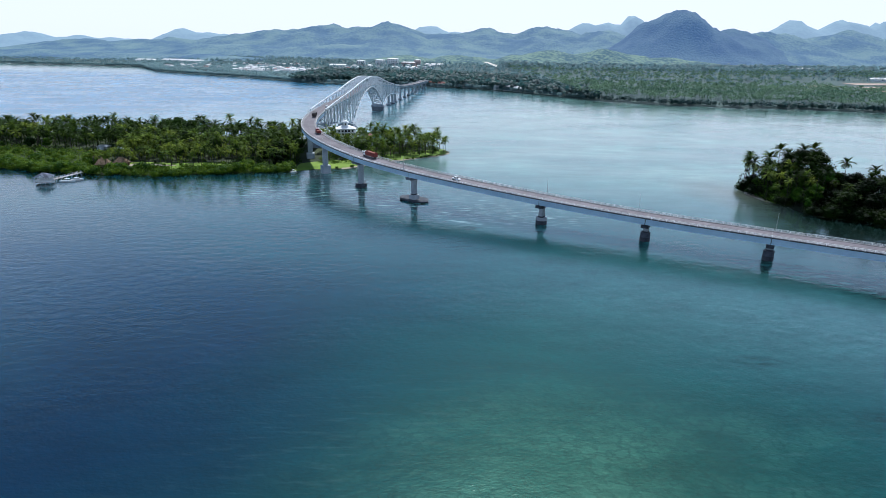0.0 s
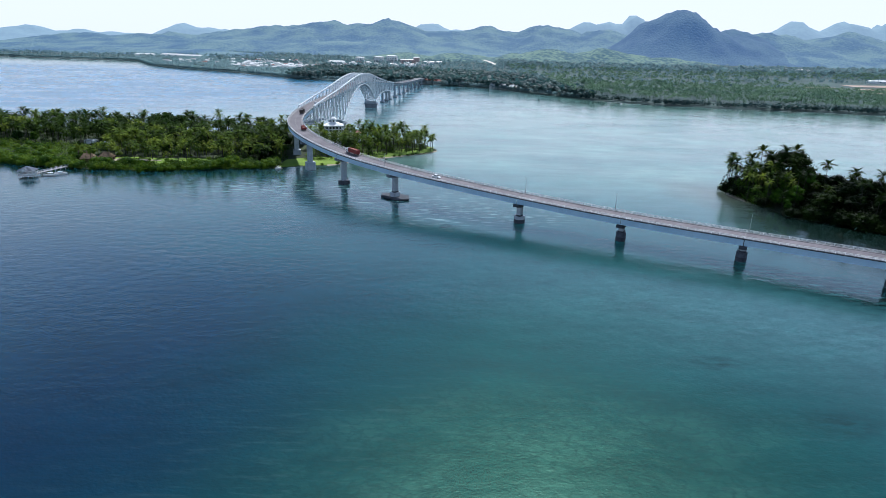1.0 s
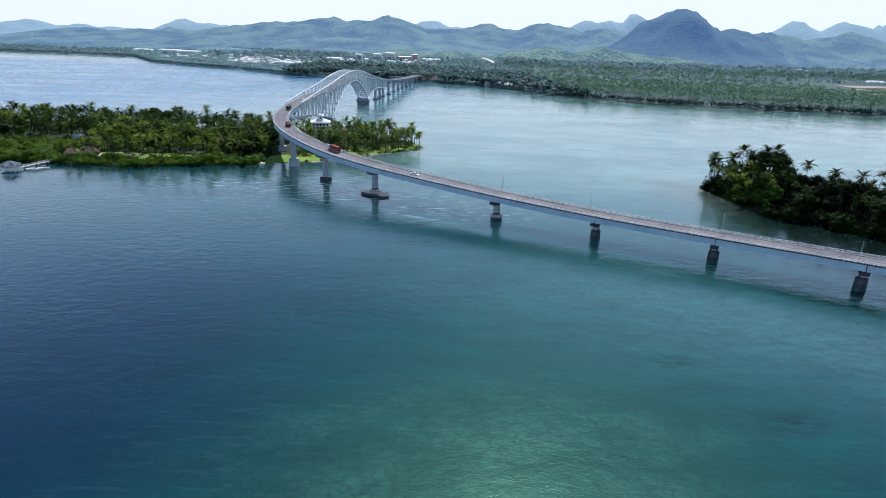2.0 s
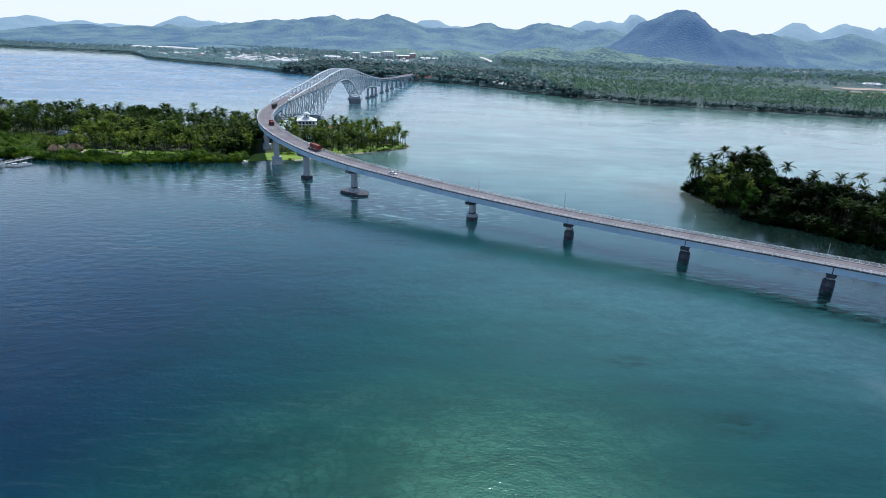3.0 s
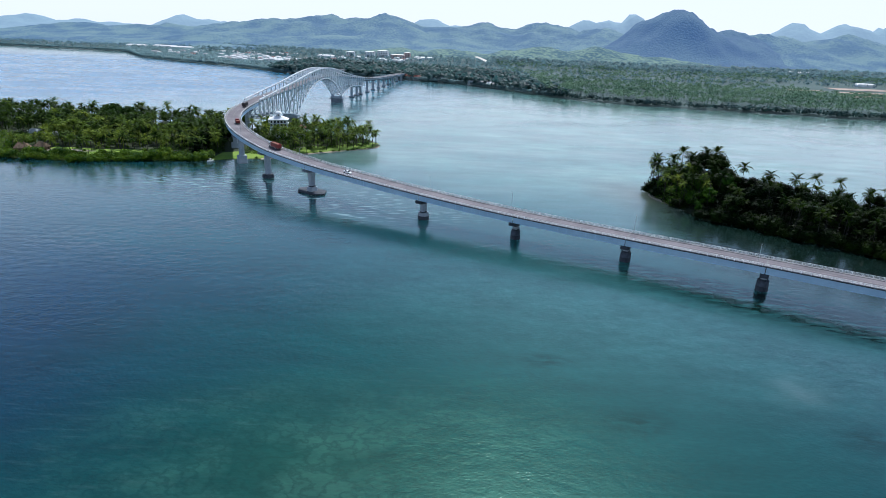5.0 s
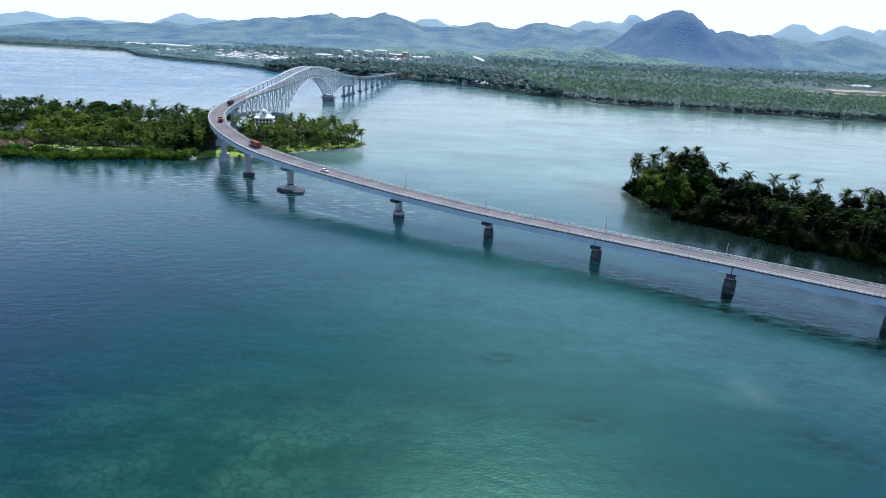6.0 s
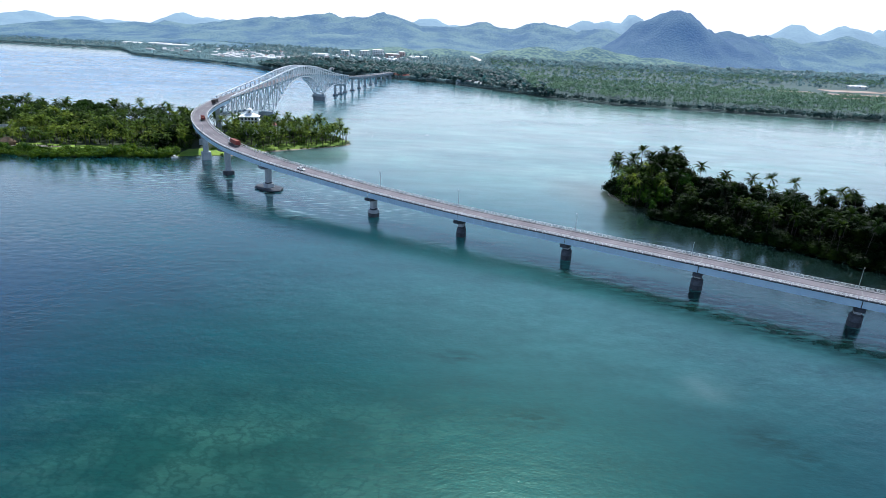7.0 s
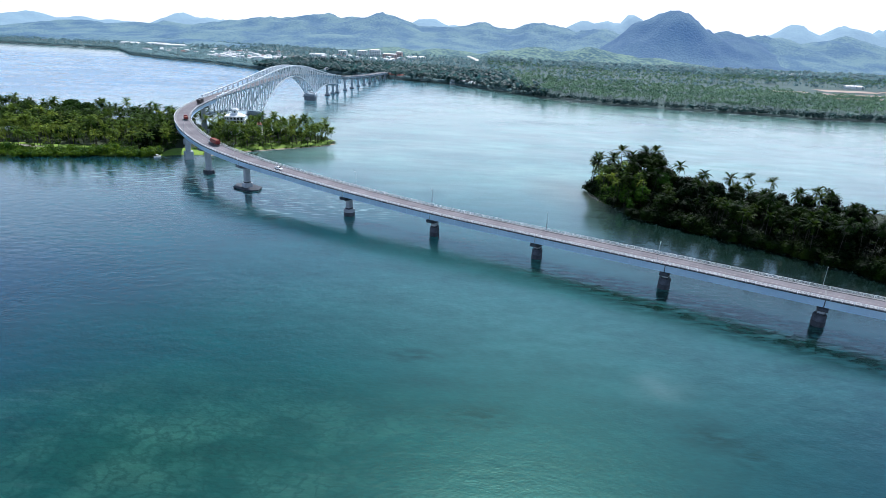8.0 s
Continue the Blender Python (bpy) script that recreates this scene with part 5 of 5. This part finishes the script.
for x0, x1, y0, y1 in ((-4.0, 4.0, -3.0, -2.9), (-4.0, 4.0, 2.9, 3.0), (-4.0, -3.9, -2.9, 2.9), (3.9, 4.0, -2.9, 2.9)):
    box(bm, x0, x1, y0, y1, 1.2, 2.2)
part("railing_wall", bm, WALL_WHITE, hut)
bm = bmesh.new()
prism(bm, [(-4.9, -3.9), (4.9, -3.9), (4.9, 3.9), (-4.9, 3.9)], 3.8, 5.9, 0.2)
g = [bm.verts.new(v) for v in ((-2.2, -4.3, 3.8), (2.2, -4.3, 3.8), (0, -4.3, 5.7), (-2.2, -1.0, 3.9), (2.2, -1.0, 3.9), (0, -1.0, 5.75))]
for f in ((0, 1, 2), (5, 4, 3), (0, 2, 5, 3), (2, 1, 4, 5), (1, 0, 3, 4)):
    bm.faces.new([g[i] for i in f])
part("roof", bm, STAINED, hut, "weathered blue-grey roof")
bm = bmesh.new()
g = [bm.verts.new(v) for v in ((-1.9, -4.34, 3.85), (1.9, -4.34, 3.85), (0, -4.34, 5.45), (-1.9, -4.31, 3.85), (1.9, -4.31, 3.85), (0, -4.31, 5.45))]
for f in ((0, 1, 2), (5, 4, 3), (0, 2, 5, 3), (2, 1, 4, 5), (1, 0, 3, 4)):
    bm.faces.new([g[i] for i in f])
part("gable", bm, WALL_WHITE, hut, "white painted gable board")


def boat(x, y, turn, length, label):
    root = thing("boat", (x, y, 0), turn, label, "boat", "moored boats")
    k, vs, fs = 9, [], []
    for i in range(k):
        f = i / (k - 1) * 2 - 1
        w = 0.75 * (1 - abs(f) ** 2.5) + 0.03
        vs += [(f * length / 2, -w, 0.75 + 0.35 * f * f), (f * length / 2, -w * 0.5, -0.25), (f * length / 2, w * 0.5, -0.25), (f * length / 2, w, 0.75 + 0.35 * f * f)]
    for i in range(k - 1):
        for j in range(3):
            fs.append((i * 4 + j, i * 4 + j + 1, i * 4 + 5 + j, i * 4 + 4 + j))
        fs.append((i * 4 + 3, i * 4, i * 4 + 4, i * 4 + 7))
    link_mesh("hull", vs, fs, PAINT_WHITE, root)
    for sgn in (-1, 1):
        beam("outrigger", (-length * 0.35, sgn * 2.2, 0.2), (length * 0.35, sgn * 2.2, 0.2), 0.14, 0.14, TIMBER, root)
        beam("spar", (length * 0.2 * sgn, -2.2, 0.9), (length * 0.2 * sgn, 2.2, 0.9), 0.1, 0.1, TIMBER, root)
    bm = bmesh.new()
    box(bm, -length * 0.2, length * 0.15, -0.7, 0.7, 1.7, 1.78)
    part("awning", bm, WALL_WHITE, root)


boat(-228, 346, 12, 9, "white outrigger boat moored beside the jetty")
boat(-224.5, 350, 20, 7, "small white outrigger boat beside the jetty")
boat(-101, 383, 60, 5, "small white boat drawn up on the muddy bank")


# ---- street lamps ----
def street_lamp(s, side):
    p = station(s, side * 5.15, 0.28)
    root = thing("street_lamp", p, turn_at(s) + (90 if side < 0 else -90), "slender grey street lamp on the bridge kerb", "street lamp", "bridge street lamps")
    bm = bmesh.new()
    prism(bm, circle(0.1, 7), 0, 7.2, 0.6)
    part("pole", bm, GREY_METAL, root)
    bm = bmesh.new()
    prism(bm, circle(0.22, 7), 0, 0.5, 0.8)
    part("base", bm, GREY_METAL, root)
    beam("arm", (0, 0, 7.15), (0.55, 0, 7.5), 0.08, 0.08, GREY_METAL, root)
    bm = bmesh.new()
    prism(bm, [(0.5, -0.13), (1.15, -0.11), (1.15, 0.11), (0.5, 0.13)], 7.44, 7.58)
    part("lamp_head", bm, LAMP_WHITE, root)


for x, y, side in ((266, 162, 1), (221.5, 185.2, -1), (176.5, 210.2, 1), (135.5, 232.5, -1), (86, 257, -1), (47.5, 278, -1), (-20, 319, 1), (-68, 366, 1)):
    street_lamp(nearest(x, y), side)


# ---- vehicles on the bridge ----
def wheel(root, x, y, r0, w):
    bm = bmesh.new()
    k = 14
    bmesh.ops.create_cone(bm, cap_ends=True, segments=k, radius1=r0, radius2=r0, depth=w, matrix=Matrix.Translation((x, y, r0)) @ Matrix.Rotation(math.pi / 2, 4, "X"))
    ob = part("wheel", bm, TYRE, root)
    bm = bmesh.new()
    bmesh.ops.create_cone(bm, cap_ends=True, segments=k, radius1=r0 * 0.55, radius2=r0 * 0.5, depth=w + 0.04, matrix=Matrix.Translation((x, y, r0)) @ Matrix.Rotation(math.pi / 2, 4, "X"))
    part("rim", bm, GREY_METAL, ob)


def profile_block(name, pts, half, mat, root, tuck=0.0, bevel=0.06, label=""):
    """A body from its side outline (x, z); tuck narrows its upper parts."""
    top = max(z for x, z in pts)
    low = min(z for x, z in pts)
    bm = bmesh.new()
    def ring(sgn):
        return [bm.verts.new((x, sgn * (half - tuck * (z - low) / (top - low)), z)) for x, z in pts]
    a, b = ring(1), ring(-1)
    bm.faces.new(a)
    bm.faces.new(b[::-1])
    for i in range(len(pts)):
        bm.faces.new((a[i], b[i], b[(i + 1) % len(pts)], a[(i + 1) % len(pts)]))
    bmesh.ops.bevel(bm, geom=list(bm.edges), offset=bevel, segments=1, affect="EDGES")
    return part(name, bm, mat, root, label)


def on_road(name, x, y, side, forward, label, category):
    s = nearest(x, y)
    a, b = station(s - 2, side, 0.062), station(s + 2, side, 0.062)
    p = station(s, side, 0.066)
    climb = math.degrees(math.asin((b.z - a.z) / (b - a).length))
    root = new(name)
    root.matrix_basis = pose(*p, 0, 0, turn_at(s) + (0 if forward else 180)) @ pose(0, 0, 0, 0, -climb if forward else climb, 0)
    return tagged(root, label, category)


def truck(name, x, y, side, forward, cab, bed, length, label, high=2.0):
    root = on_road(name, x, y, side, forward, label, "truck")
    h = length / 2
    profile_block("chassis", [(-h, 0.75), (h - 0.2, 0.75), (h - 0.2, 1.05), (-h, 1.05)], 0.5, PAINT_DARK, root, bevel=0.03)
    profile_block("cab", [(h - 2.1, 0.6), (h, 0.6), (h, 1.7), (h - 0.25, 2.9), (h - 2.1, 2.9)], 1.2, cab, root, 0.08)
    bm = bmesh.new()
    box(bm, h - 0.16, h - 0.05, -1.0, 1.0, 1.75, 2.55)
    part("windscreen", bm, GLASS, root)
    for sgn in (-1, 1):
        bm = bmesh.new()
        box(bm, h - 1.5, h - 0.5, sgn * 1.16 - 0.03, sgn * 1.16 + 0.03, 1.75, 2.45)
        part("side_window", bm, GLASS, root)
        bm = bmesh.new()
        box(bm, h - 0.02, h + 0.04, sgn * 0.9 - 0.15, sgn * 0.9 + 0.15, 0.9, 1.1)
        part("headlight", bm, LAMP_WHITE, root)
    bm = bmesh.new()
    e = h - 2.4
    box(bm, -h, e, -1.25, 1.25, 1.1, 1.25)
    for x0, x1, y0, y1 in ((-h, e, -1.25, -1.17), (-h, e, 1.17, 1.25), (-h, -h + 0.08, -1.17, 1.17), (e - 0.08, e, -1.17, 1.17)):
        box(bm, x0, x1, y0, y1, 1.25, 1.1 + high)
    for i in range(7):
        xx = -h + (e + h) * i / 6
        for sgn in (-1, 1):
            box(bm, xx - 0.05, xx + 0.05, sgn * 1.3 - 0.05, sgn * 1.3 + 0.05, 1.1, 1.1 + high)
    part("load_bed", bm, bed, root, "ribbed cargo bed")
    bm = bmesh.new()
    box(bm, -h + 0.1, e - 0.1, -1.16, 1.16, 1.25, 0.9 + high)
    part("load", bm, RUST if bed is not PAINT_DARK else PAINT_DARK, root)
    for xx in (h - 1.0, -h + 1.2, -h + 2.4):
        for sgn in (-1, 1):
            wheel(root, xx, sgn * 1.05, 0.5, 0.32)
    return root


def car(name, x, y, side, forward, paint, label, pickup=False):
    root = on_road(name, x, y, side, forward, label, "car")
    body = [(-2.4, 0.35), (2.35, 0.35), (2.4, 0.75), (1.2, 1.0), (0.45, 1.65), (-1.0 if pickup else -2.1, 1.65), (-1.3 if pickup else -2.35, 1.0), (-2.4, 1.0)]
    profile_block("body", body, 0.9, paint, root, 0.14)
    bm = bmesh.new()
    for sgn in (-1, 1):
        box(bm, -0.9 if pickup else -1.9, 0.45, sgn * 0.83 - 0.03, sgn * 0.83 + 0.03, 1.06, 1.5)
    part("side_window", bm, GLASS, root)
    bm = bmesh.new()
    a = [bm.verts.new(v) for v in ((1.2, -0.72, 1.04), (1.2, 0.72, 1.04), (0.54, 0.68, 1.6), (0.54, -0.68, 1.6))]
    bm.faces.new(a)
    bmesh.ops.solidify(bm, geom=list(bm.faces), thickness=0.04)
    part("windscreen", bm, GLASS, root)
    for sgn in (-1, 1):
        bm = bmesh.new()
        box(bm, 2.32, 2.42, sgn * 0.65 - 0.16, sgn * 0.65 + 0.16, 0.65, 0.8)
        part("headlight", bm, LAMP_WHITE, root)
        for xx in (1.5, -1.5):
            wheel(root, xx, sgn * 0.82, 0.36, 0.22)
    return root


truck("cargo_truck", -45.8, 341.3, -1.9, True, PAINT_WHITE, PAINT_RED, 10.5, "red cargo truck with white cab on the bridge", 2.3)
car("pickup", 6, 303, 1.0, False, PAINT_WHITE, "white pickup on the bridge", True)
truck("light_truck", -89.1, 399.4, -2.0, True, PAINT_RED, PAINT_RED, 6.2, "small red light truck on the bridge", 1.3)
truck("dump_truck", -105.2, 460.5, -1.9, True, PAINT_DARK, PAINT_DARK, 8.5, "dark brown loaded truck on the bridge", 2.2)
car("van", -104.6, 505.5, -1.4, True, PAINT_WHITE, "white van far along the bridge")
